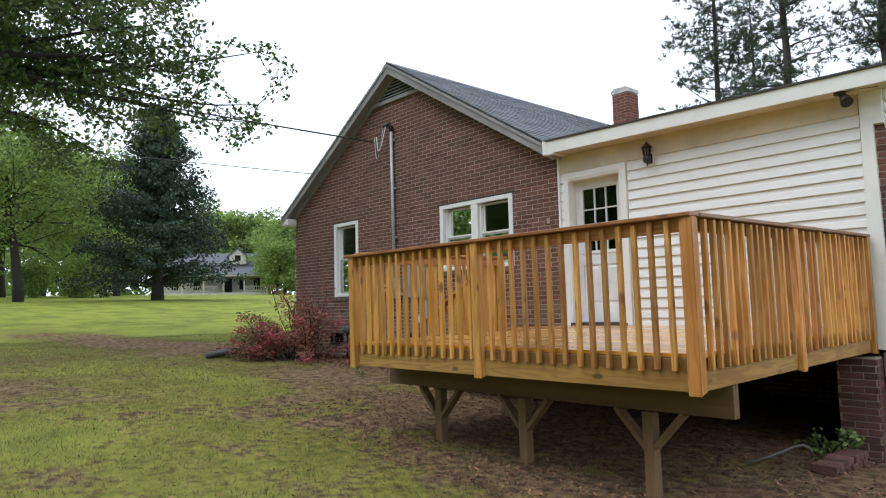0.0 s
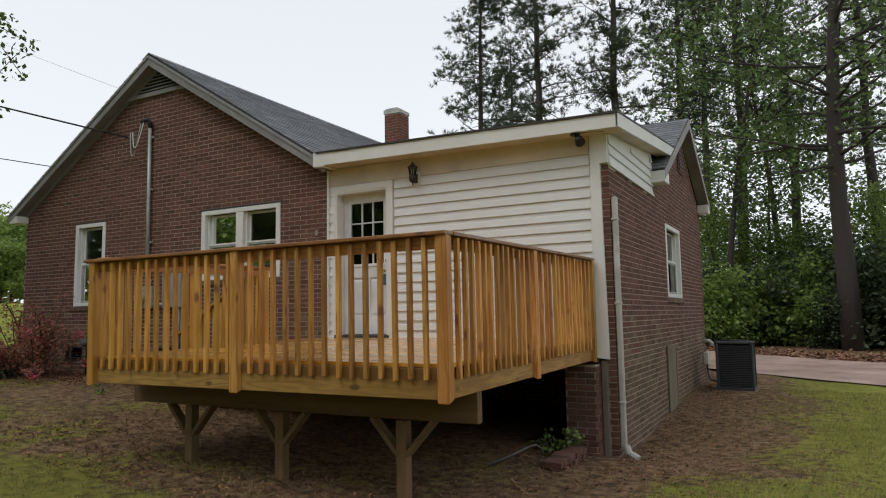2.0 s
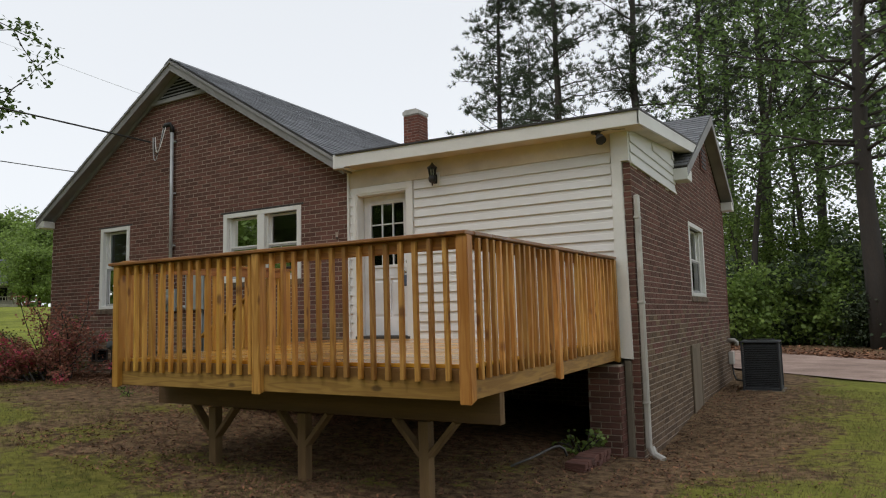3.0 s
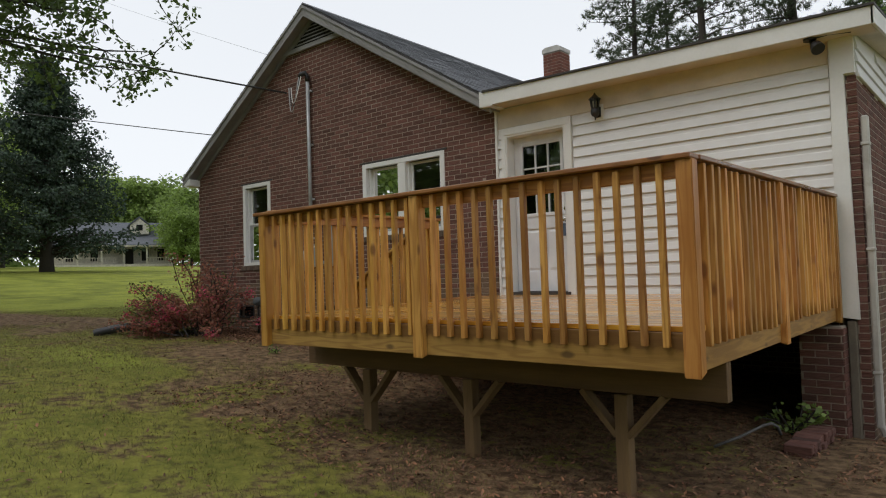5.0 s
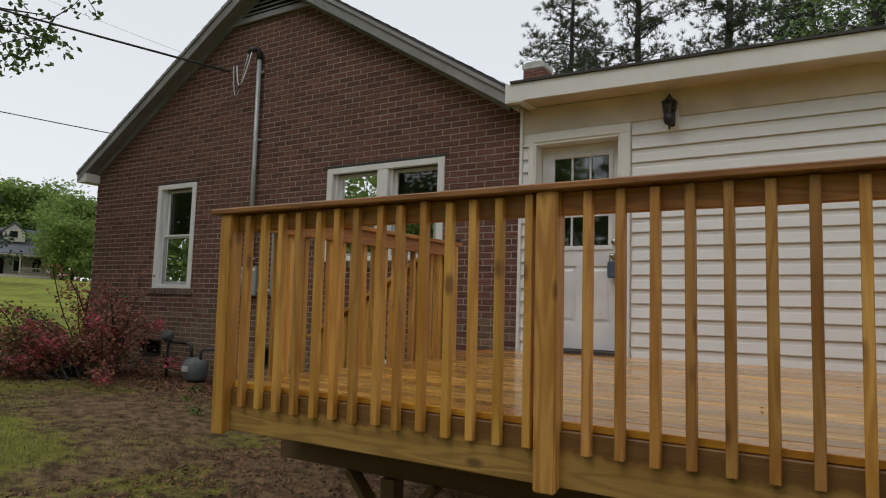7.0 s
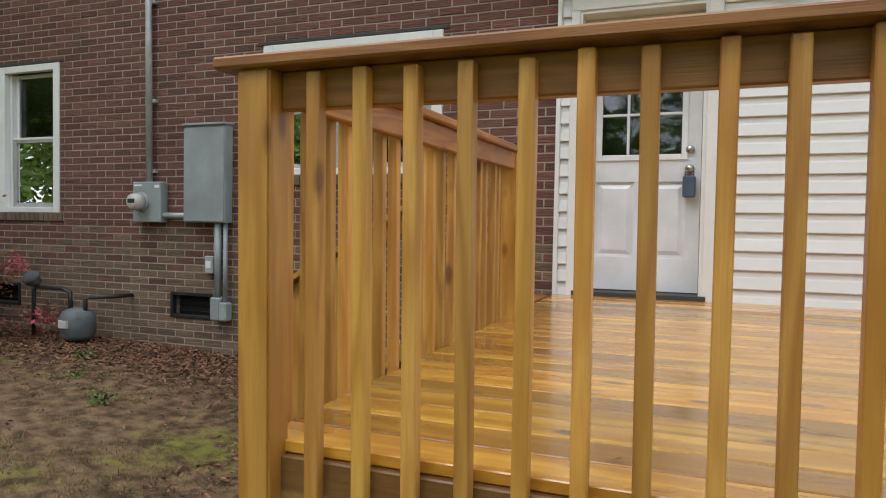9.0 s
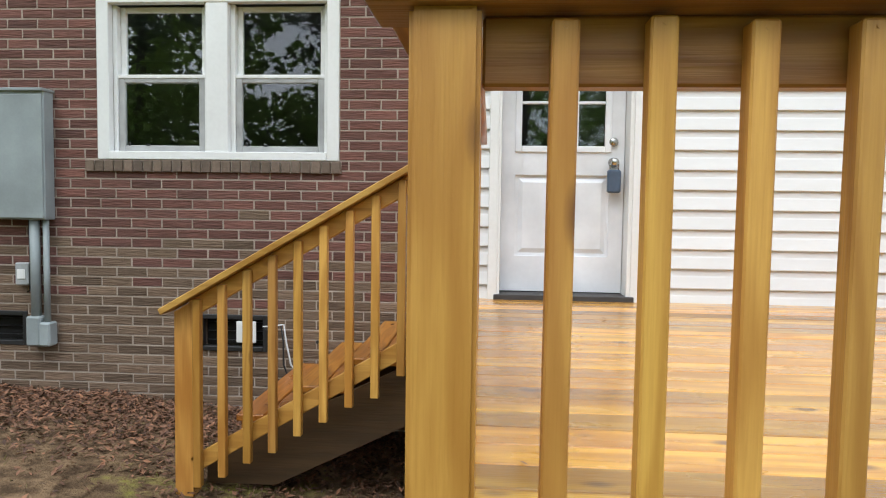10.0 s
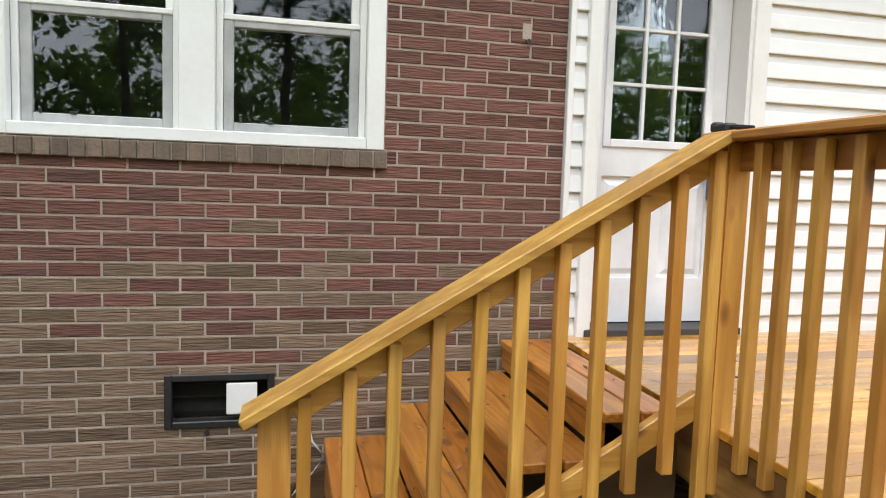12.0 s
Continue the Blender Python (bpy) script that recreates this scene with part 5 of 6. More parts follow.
part("index", bar(-4.40, -4.30, -0.47, -0.44, 1.12, 1.19), M["pvc"], gas)
g = Geo()
g.tube([(-4.92, -0.3, 0.98), (-4.92, -0.3, 1.44), (-4.90, -0.3, 1.46), (-4.55, -0.3, 1.46), (-4.45, -0.3, 1.43), (-4.44, -0.3, 1.24)], 0.02, 10)
part("inlet_pipe", g, M["black"], gas, smooth=True)
g = Geo()
g.tube([(-4.26, -0.3, 1.24), (-4.26, -0.3, 1.36), (-4.2, -0.3, 1.40), (-4.05, -0.2, 1.40), (-4.0, 0.0, 1.40)], 0.02, 10)
part("outlet_pipe", g, M["black"], gas, smooth=True)
g = Geo()
g.tube([(-4.92, -0.3, 1.46), (-4.92, -0.3, 1.50), (-4.92, -0.33, 1.55), (-4.92, -0.37, 1.57)], [0.03, 0.075, 0.085, 0.05], 12)
part("regulator", g, M["old_grey"], gas, smooth=True)

cable = thing("loose_cable", (-1.25, -0.05, 1.1), "loose white and black cables by the vent", "cable")
for k, mat in ((0, "black"), (1, "white_wire")):
    g = Geo()
    pts = [(-1.395, -0.04, 1.40), (-1.32, -0.06, 1.36 + 0.05 * k), (-1.27 + 0.02 * k, -0.05, 1.42), (-1.255 + 0.02 * k, -0.04, 1.30), (-1.25 + 0.05 * k, -0.05, 1.15), (-1.21 + 0.07 * k, -0.06, 1.05 + 0.03 * k), (-1.27 + 0.03 * k, -0.06, 0.95), (-1.29, -0.05, 0.9)]
    g.tube(pts, 0.006, 6)
    part("strand", g, M[mat], cable, smooth=True)

plug = Geo()
plug.tube([(-0.205, -0.009, 3.06), (-0.205, -0.02, 3.06)], 0.012, 10)
single("wall_anchor", plug, M["black"], "small black anchor plug in the brick", "anchor")
single("mortar_patch", bar(-0.235, -0.19, -0.0085, -0.006, 3.07, 3.145, 0.002), M["mortar"], "pale mortar patch on the brick", "patch")

for x, z in ((-1.67, 1.20), (-1.03, 1.30), (-0.82, 1.30)):
    pg = Geo()
    pg.tube([(x, -0.004, z), (x, -0.012, z)], 0.012, 10)
    single("wall_anchor", pg, M["black"], "small black anchor plug in the brick", "anchor", group="anchors in the wall")

clampg = thing("rail_clamp", (0.03, -1.28, 2.6), "small black tool lying on the deck cap rail", "tool")
body = part("body", bar(0.005, 0.05, -1.285, -1.20, 2.594, 2.626, 0.008), M["black"], clampg)
part("knob", bar(0.008, 0.047, -1.225, -1.19, 2.6, 2.634, 0.01), M["black"], body)
g = Geo()
g.tube([(0.03, -1.28, 2.612), (0.032, -1.33, 2.608), (0.034, -1.375, 2.604)], [0.010, 0.008, 0.006], 8)
part("handle", g, M["black"], clampg)
clampg.matrix_basis = Matrix.Translation((0, 0, -0.058)) @ clampg.matrix_basis

# ---- side of the house ----
dsp = thing("downspout", (4.09, 0.07, 0.28), "weathered white downspout on the brick corner", "downspout")
part("pipe", bar(SIDE + 0.016, SIDE + 0.076, 0.012, 0.08, 0.42, 3.22, 0.012), M["downspout"], dsp)
g = Geo()
for (x0, z0), (x1, z1) in (((4.08, 0.44), (4.11, 0.36)), ((4.11, 0.36), (4.22, 0.31))):
    g.tube([(x0, 0.046, z0), (x1, 0.03, z1)], 0.042, 8)
part("shoe", g, M["downspout"], dsp)
for z in (0.9, 2.0, 2.95):
    part("strap", bar(SIDE + 0.009, SIDE + 0.080, 0.002, 0.092, z, z + 0.025), M["downspout"], dsp)

crawl = thing("crawlspace_door", (SIDE, 3.5, 0.4), "old plywood crawlspace door in the side wall", "crawlspace door")
part("panel", bar(SIDE + 0.008, SIDE + 0.022, 2.98, 3.60, 0.38, 1.35), M["plywood"], crawl)
for a, b, c, d in ((2.92, 2.98, 0.36, 1.40), (3.60, 3.66, 0.36, 1.40), (2.98, 3.60, 1.35, 1.40)):
    part("frame_board", bar(SIDE + 0.008, SIDE + 0.03, a, b, c, d), M["plywood"], crawl)

pier = thing("pier", (3.85, -0.12, 0.3), "brick pier with a rendered corner under the deck", "pier")
g = Geo()
rng = random.Random(9)
core = Geo()
core.box(3.49, 3.835, -0.20, 0.02, 0.1, 1.33)
part("core", core, M["mortar"], pier)
for a, b, c, d in bricks_in(3.49, 3.84, 0.12, 1.32, []):
    brick_block(g, a, b, c, d, lambda u, v, w: (u, w - 0.20, v), 0.008, rng)
for a, b, c, d in bricks_in(-0.20, 0.02, 0.12, 1.32, []):
    brick_block(g, a, b, c, d, lambda u, v, w: (3.84 - w, u, v), 0.008, rng)
tagged(part("brickwork", g, M["brick_many"], pier, normals=False), kind="stuff")
part("rendered_corner", bar(3.850, 3.925, -0.03, 0.02, 0.1, 1.372, 0.01), M["old_mortar"], pier)

ac = thing("air_conditioner", (4.70, 5.70, 0.48), "dark grey outdoor air conditioner on a pad", "air conditioner")
az = ground_z(4.70, 5.70) - 0.03
ax0, ax1, ay0, ay1 = 4.41, 4.99, 5.42, 6.00
part("pad", bar(ax0 - 0.06, ax1 + 0.06, ay0 - 0.06, ay1 + 0.06, az - 0.06, az + 0.04, 0.01), M["old_mortar"], ac)
part("core", bar(ax0 + 0.03, ax1 - 0.03, ay0 + 0.03, ay1 - 0.03, az + 0.04, az + 0.84), M["void"], ac)
for i in range(24):
    z = az + 0.09 + i * 0.031
    g = Geo()
    for q in ((ax0, ax1, ay0, ay0 + 0.02), (ax0, ax1, ay1 - 0.02, ay1), (ax0, ax0 + 0.02, ay0 + 0.02, ay1 - 0.02), (ax1 - 0.02, ax1, ay0 + 0.02, ay1 - 0.02)):
        g.box(*q, z, z + 0.018)
    part("louvre", g, M["ac"], ac)
for x in (ax0, ax1):
    for y in (ay0, ay1):
        part("corner_post", bar(x - 0.015, x + 0.015, y - 0.015, y + 0.015, az + 0.04, az + 0.86, 0.006), M["ac"], ac)
part("top_panel", bar(ax0 - 0.02, ax1 + 0.02, ay0 - 0.02, ay1 + 0.02, az + 0.845, az + 0.885, 0.015), M["ac"], ac)
part("base_rim", bar(ax0 - 0.01, ax1 + 0.01, ay0 - 0.01, ay1 + 0.01, az + 0.04, az + 0.085, 0.006), M["ac"], ac)
g = Geo()
g.tube([(4.70 + 0.22 * math.cos(a * math.pi / 12), 5.71 + 0.22 * math.sin(a * math.pi / 12), az + 0.9) for a in range(25)], 0.008, 5)
part("fan_guard", g, M["black"], ac)
hook = thing("line_set", (SIDE + 0.06, 5.8, 0.6), "white pipe cover and refrigerant lines on the side wall", "pipes")
g = Geo()
g.tube([(SIDE, 6.75, 1.32), (SIDE + 0.12, 6.75, 1.32), (SIDE + 0.16, 6.75, 1.28), (SIDE + 0.16, 6.75, 1.22)], 0.04, 10)
part("vent_elbow", g, M["pvc"], hook, smooth=True)
part("disconnect_box", bar(SIDE + 0.008, SIDE + 0.10, 6.66, 6.84, 0.86, 1.10, 0.01), M["pvc"], hook)
g = Geo()
g.tube([(SIDE + 0.06, 6.75, 0.86), (SIDE + 0.08, 6.7, 0.68), (SIDE + 0.18, 6.3, 0.60), (4.38, 5.9, 0.62), (4.44, 5.8, 0.64)], 0.018, 8)
part("line", g, M["black"], hook, smooth=True)

# ---- loose things on the ground ----
pipe = thing("drain_pipe", (-6.6, -1.9, 1.03), "black corrugated drain pipe lying on the ground", "drain pipe")
g = Geo()
pts, rad = [], []
P0, P1, P2 = Vector((-6.0, -1.35, 1.10)), Vector((-6.55, -1.5, 1.26)), Vector((-7.02, -2.15, 1.065))
for i in range(56):
    u = i / 55
    pts.append(P0 * (1 - u) ** 2 + P1 * 2 * u * (1 - u) + P2 * u * u)
    rad.append(0.074 if i % 2 else 0.065)
g.tube(pts, rad, 14, caps=False)
part("corrugated_tube", g, M["corrugated"], pipe, smooth=True)
g = Geo()
g.tube([pts[-2], pts[-2] + (pts[-1] - pts[-3]) * 0.02], 0.061, 14)
part("bore", g, M["void"], pipe)

stick = Geo()
stick.tube([(3.19, -1.65, 0.49), (3.32, -1.42, 0.54), (3.43, -1.20, 0.60), (3.47, -1.12, 0.605), (3.50, -1.06, 0.57), (3.51, -1.02, 0.50)], 0.012, 8)
single("metal_pipe", stick, M["dull_pipe"], "grey bent pipe lying under the deck edge", "pipe", smooth=True)

rng = random.Random(21)
bmesh_one = bar(-0.1, 0.1, -0.048, 0.048, -0.03, 0.03, 0.006).mesh("loose_brick", M["brick"])
for i in range(16):
    x, y = 3.70 + rng.uniform(-0.015, 0.015), -1.30 + (i % 8) * 0.104 + rng.uniform(-0.004, 0.004)
    ob = new("loose_brick", bmesh_one)
    ob.matrix_basis = pose(x, y, ground_z(3.7, -0.9) + 0.012 + 0.062 * (i // 8), rng.uniform(-2, 2), rng.uniform(-2, 2), rng.uniform(-5, 5))
    tagged(ob, "dirty red brick in a low row on the ground", "brick", "row of bricks by the pier")


# ---- trees and plants ----
def leaf_cloud(g, rng, centre, radius, count, size, flat=0.7, droop=0.0):
    """Small leaf blades scattered through an uneven clump."""
    for _ in range(count):
        while True:
            p = Vector((rng.uniform(-1, 1), rng.uniform(-1, 1), rng.uniform(-1, 1)))
            if p.length < 1:
                break
        p = Vector((p.x * radius, p.y * radius, p.z * radius * flat)) + Vector(centre)
        d = Vector((rng.uniform(-1, 1), rng.uniform(-1, 1), rng.uniform(-0.8, 0.5) - droop)).normalized()
        s = d.cross(Vector((rng.uniform(-1, 1), rng.uniform(-1, 1), rng.uniform(-1, 1)))).normalized()
        l, w = size * rng.uniform(0.7, 1.3), size * rng.uniform(0.25, 0.42)
        g.face(p, p + d * l * 0.5 + s * w, p + d * l, p + d * l * 0.5 - s * w)


def needle_tuft(g, rng, p, d, size, count):
    """Needles fanned round the end of a twig."""
    for _ in range(count):
        v = (d + Vector((rng.uniform(-1, 1), rng.uniform(-1, 1), rng.uniform(-0.8, 1.0))) * 0.95).normalized()
        s = v.cross(Vector((rng.uniform(-1, 1), rng.uniform(-1, 1), rng.uniform(-1, 1)))).normalized() * size * 0.05
        q = p + v * size * rng.uniform(0.6, 1.1)
        g.face(p + s, q, p - s)


def limb(g, rng, p, d, length, r, n=5, sag=0.0, wander=0.25):
    """A wandering tapered limb. Returns its points."""
    pts, rad = [Vector(p)], [r]
    d = Vector(d).normalized()
    for i in range(n):
        d = (d + Vector((rng.uniform(-1, 1), rng.uniform(-1, 1), rng.uniform(-1, 1) - sag)) * wander).normalized()
        pts.append(pts[-1] + d * length / n)
        rad.append(max(0.008, r * (1 - (i + 1) / (n + 0.6))))
    g.tube(pts, rad, 6)
    return pts


def pine_tree(seed, height, bare, r, spread, label, tufts=6, needle=0.30):
    rng = random.Random(seed)
    ob = thing("pine_tree", (0, 0, 0), label, "tree", "pines behind the house")
    wood, green = Geo(), Geo()
    pts = [Vector((0, 0, -0.3))]
    for i in range(1, 13):
        pts.append(Vector((pts[-1].x + rng.uniform(-0.12, 0.12), pts[-1].y + rng.uniform(-0.12, 0.12), height * i / 12)))
    rads = [r * 1.15] + [r * (1 - 0.88 * i / 12) for i in range(1, 13)]
    trunk = Geo()
    trunk.tube(pts, rads, 12)
    part("trunk", trunk, M["bark"], ob, smooth=True)
    n = int((height - bare) * 3.4)
    for k in range(n):
        h = bare + (height - bare) * (k + rng.random()) / n
        u = (h - bare) / (height - bare)
        base = pts[min(11, int(h / height * 12))].lerp(pts[min(12, int(h / height * 12) + 1)], (h / height * 12) % 1)
        a = rng.uniform(0, 2 * math.pi)
        L = spread * (1 - 0.75 * u) * rng.uniform(0.45, 1.1)
        if u < 0.25 and rng.random() < 0.35:
            L *= 0.5
        lp = limb(wood, rng, (base.x, base.y, h), (math.cos(a), math.sin(a), rng.uniform(-0.1, 0.55)), L, r * 0.2 * (1 - 0.6 * u), 5, -0.1)
        for q in range(2, 6):
            for _ in range(3):
                d = Vector((rng.uniform(-1, 1), rng.uniform(-1, 1), rng.uniform(-0.3, 0.8))).normalized()
                tip = lp[q] + d * rng.uniform(0.2, 0.75)
                wood.tube([lp[q], tip], [0.016, 0.006], 3, caps=False)
                for _ in range(tufts):
                    e = d + Vector((rng.uniform(-1, 1), rng.uniform(-1, 1), rng.uniform(-0.5, 0.7))) * 0.6
                    needle_tuft(green, rng, tip + e * rng.uniform(0, 0.45), e.normalized(), needle, 13)
    part("branchwork", wood, M["bark"], ob, normals=False)
    part("needles", green, M["needles"], ob, normals=False)
    return ob


def leafy_tree(seed, height, r, crown, mat, label, clumps=60, per=70, size=0.16, first=0.3, name="tree", category="tree", group=""):
    """A tapered trunk with limbs that carry clumps of leaves, uneven and gappy."""
    rng = random.Random(seed)
    ob = thing(name, (0, 0, 0), label, category, group)
    wood, green = Geo(), Geo()
    top = limb(wood, rng, (0, 0, -0.2), (rng.uniform(-0.1, 0.1), rng.uniform(-0.1, 0.1), 1), height * 0.85, r, 8, -0.3, 0.12)
    for k in range(clumps):
        u = first + (1 - first) * (k + rng.random()) / clumps
        i = min(7, int(u * 8))
        p = top[i].lerp(top[i + 1], u * 8 - i) if i < 8 else top[8]
        a = rng.uniform(0, 2 * math.pi)
        L = crown * (0.35 + 0.75 * math.sin(math.pi * min(1, (u - first) / (1 - first) * 0.85 + 0.12))) * rng.uniform(0.5, 1.1)
        lp = limb(wood, rng, p, (math.cos(a), math.sin(a), rng.uniform(0.0, 0.7)), L, r * 0.28 * (1.1 - u), 4, 0.0)
        for q in (2, 3, 4):
            leaf_cloud(green, rng, lp[q] + Vector((rng.uniform(-0.3, 0.3), rng.uniform(-0.3, 0.3), rng.uniform(-0.2, 0.3))), crown * rng.uniform(0.16, 0.32), per // 3, size)
    part("trunk", wood, M["bark"], ob, smooth=True, normals=False)
    part("crown", green, mat, ob, normals=False)
    return ob


def stand(ob, x, y, turn=0, size=1.0):
    ob.matrix_basis = pose(x, y, ground_z(x, y), 0, 0, turn) @ Matrix.Diagonal((size, size, size, 1))
    return ob


def again(ob, x, y, turn, size=1.0, dz=0.0):
    c = copy_thing(ob, pose(x, y, ground_z(x, y) + dz, 0, 0, turn))
    c.scale = (size, size, size)
    return c


def from_eye(azimuth, far):
    """A place at a bearing (degrees left of north) and distance from the yard's south-east corner."""
    return 6.0 - far * math.sin(radians(azimuth)), -7.66 + far * math.cos(radians(azimuth))


# pines behind the house
pine_a = stand(pine_tree(31, 24, 9.0, 0.31, 4.2, "tall loblolly pine with a bare lower trunk"), *from_eye(-4.6, 38), 20)
wood_oak = stand(leafy_tree(37, 25, 0.36, 6.5, M["woods_leaf"], "tall woods oak with crooked limbs and thin leaves", 74, 110, 0.19, 0.30), *from_eye(-2.3, 27), 20)
wood_oak.matrix_basis = wood_oak.matrix_basis @ Euler((0, radians(-4.5), 0)).to_matrix().to_4x4()
gum = stand(leafy_tree(38, 21, 0.17, 5.0, M["woods_leaf"], "slender woods hardwood with airy mid-green crown", 56, 75, 0.19, 0.36), *from_eye(6.3, 31), 70)
again(gum, *from_eye(1.4, 34), 200, 1.05)
pine_b = stand(pine_tree(32, 26, 10.0, 0.33, 4.0, "tall pine with open ragged crown"), *from_eye(20.0, 38), 0)
pine_c = stand(pine_tree(33, 23, 8.0, 0.28, 3.6, "slim pine with sparse needle clumps"), *from_eye(25.2, 40), 70)
for src, az, far, turn, size in ((pine_b, 13.6, 36, 130, 1.0), (pine_a, 4.7, 36, 200, 1.05), (pine_c, 9.0, 40, 10, 1.1), (pine_c, 0.6, 44, 100, 1.15),
                                 (pine_c, 22.0, 52, 200, 0.95), (pine_a, -6.5, 44, 80, 1.0), (pine_b, 6.6, 50, 60, 1.1), (pine_b, -9.5, 48, 240, 1.1)):
    again(src, *from_eye(az, far), turn, size)
# pines across the yard, seen in the window panes
for x, y, src, turn, size in ((-13, -30, pine_a, 40, 1.0), (-6, -27, pine_b, 10, 0.95), (-1.5, -31, pine_c, 80, 1.0), (4, -34, pine_a, 150, 1.0), (10, -29, pine_b, 220, 1.0), (-20, -33, pine_c, 300, 1.05),
                              (-9.5, -35, pine_c, 190, 1.1), (1.5, -27, pine_b, 260, 0.9), (18, -36, pine_a, 20, 1.1), (-28, -36, pine_b, 90, 1.1)):
    again(src, x, y, turn, size)

# undergrowth at the edge of the woods
sap_a = stand(leafy_tree(41, 7.5, 0.09, 3.0, M["fresh_leaf"], "young broadleaf tree with fresh spring leaves", 46, 84, 0.17, 0.12, group="undergrowth trees"), *from_eye(6.6, 33))
sap_b = stand(leafy_tree(42, 11, 0.13, 3.6, M["oak_leaf"], "slender hardwood with thin spring foliage", 56, 75, 0.19, 0.25, group="undergrowth trees"), *from_eye(2.6, 34))
bush_a = stand(leafy_tree(43, 2.6, 0.05, 1.9, M["fresh_leaf"], "low green thicket shrub at the woods' edge", 30, 120, 0.15, 0.05, name="shrub", category="shrub", group="thicket"), *from_eye(0.5, 29))
bush_b = stand(leafy_tree(44, 3.0, 0.05, 2.0, M["dark_leaf"], "thicket shrub with the woods' inner shade in its leaf colour", 30, 120, 0.15, 0.05, name="shrub", category="shrub", group="thicket"), *from_eye(3.5, 30))
rng = random.Random(50)
for k in range(13):
    az, far = -14 + 24 * (k + rng.random()) / 13, rng.uniform(30, 48)
    again((sap_a, sap_b, sap_a)[k % 3], *from_eye(az, far), rng.uniform(0, 360), rng.uniform(0.6, 1.1))
for k in range(22):
    az, far = -13 + 23 * (k + rng.random()) / 22, rng.uniform(27.5, 34)
    again((bush_a, bush_b, bush_b)[k % 3], *from_eye(az, far), rng.uniform(0, 360), rng.uniform(0.7, 1.4))

# wooded skyline all round, too far to tell apart
g = Geo()
rng = random.Random(77)
for k in range(3750):
    a = rng.uniform(-40, 96) if k < 2200 else rng.uniform(96, 138) if k < 2900 else rng.uniform(138, 320)
    far = rng.uniform(66, 96) if a < 45 else rng.uniform(125, 165) if a < 96 else rng.uniform(34, 52)
    x, y = from_eye(a, far)
    h = (rng.random() ** 0.8) * (5.0 if a < 45 else 13 if a < 96 else 8 if a < 138 else 2.6)
    leaf_cloud(g, rng, (x, y, ground_z(x, y) + h), rng.uniform(1.5, 3.2), 16 if a < 96 else 60, 1.1 if a < 45 else 1.6 if a < 96 else 0.4, 0.8)
single("far_woods", g, M["leaf"], "distant wall of mixed green woods", "woods", "stuff", normals=False)
g = Geo()
for k in range(1700):
    a = rng.uniform(130, 250)
    x, y = from_eye(a, rng.uniform(38, 60))
    h = rng.random() ** 1.15 * (15 + 10 * noise.noise((a * 0.16, 0, 4)))
    leaf_cloud(g, rng, (x, y, ground_z(x, y) + h), rng.uniform(0.8, 2.0), 36, 0.66, 0.8)
single("south_woods", g, M["leaf"], "mixed green woods across the yard", "woods", "stuff", normals=False)

# the cedar and the small oak on the lawn
def cedar_tree():
    rng = random.Random(61)
    ob = thing("cedar_tree", (0, 0, 0), "dark conical red cedar on the lawn", "tree")
    wood, green = Geo(), Geo()
    wood.tube([(0, 0, -0.3), (0, 0, 1), (0.1, 0, 6), (0, 0.1, 11.4)], [0.42, 0.34, 0.2, 0.03], 10)
    for k in range(330):
        u = (k + rng.random()) / 330
        h = 0.7 + 10.9 * u
        L = (4.5 * (1 - u) ** 0.75 + 0.25) * rng.uniform(0.62, 1.08)
        a = rng.uniform(0, 2 * math.pi)
        lp = limb(wood, rng, (0, 0, h), (math.cos(a), math.sin(a), 0.25 + 0.5 * u), L, 0.05 * (1.1 - u), 4, 0.25, 0.18)
        for q in (1, 2, 3, 4):
            leaf_cloud(green, rng, lp[q], 0.42 + 0.16 * (1 - u), 34 if q > 1 else 14, 0.20, 0.62, 0.25)
    part("trunk", wood, M["bark"], ob, smooth=True, normals=False)
    part("crown", green, M["cedar"], ob, normals=False)
    return ob


stand(cedar_tree(), *from_eye(70.7, 46), 0, 1.04)
lawn_oak = stand(leafy_tree(63, 10.5, 0.30, 5.2, M["leaf"], "broad lawn tree with dense green crown", 84, 150, 0.22, 0.36), *from_eye(79.9, 44))
dogwood = stand(leafy_tree(64, 7.5, 0.16, 4.0, M["leaf"], "spreading young tree beside the far house", 70, 150, 0.3, 0.2), *from_eye(61.7, 92))
for az, far, turn, size in ((61.0, 100, 50, 1.5), (59.2, 96, 90, 1.4), (65.6, 120, 10, 2.0), (63.5, 118, 200, 1.9), (68.5, 122, 120, 2.0), (57.5, 110, 20, 1.7)):
    again(dogwood, *from_eye(az, far), turn, size)
for az, far, turn, size in ((84, 60, 40, 1.3), (76.5, 66, 100, 1.3), (81, 72, 220, 1.5), (73.6, 78, 10, 1.3), (87, 55, 300, 1.2), (78.5, 84, 140, 1.5), (90, 68, 60, 1.5)):
    again(lawn_oak, *from_eye(az, far), turn, size)
for az, far, turn in ((76.0, 58, 0), (75.2, 62, 80), (79.0, 64, 190), (82.5, 58, 30)):
    again(bush_a, *from_eye(az, far), turn, 1.3)


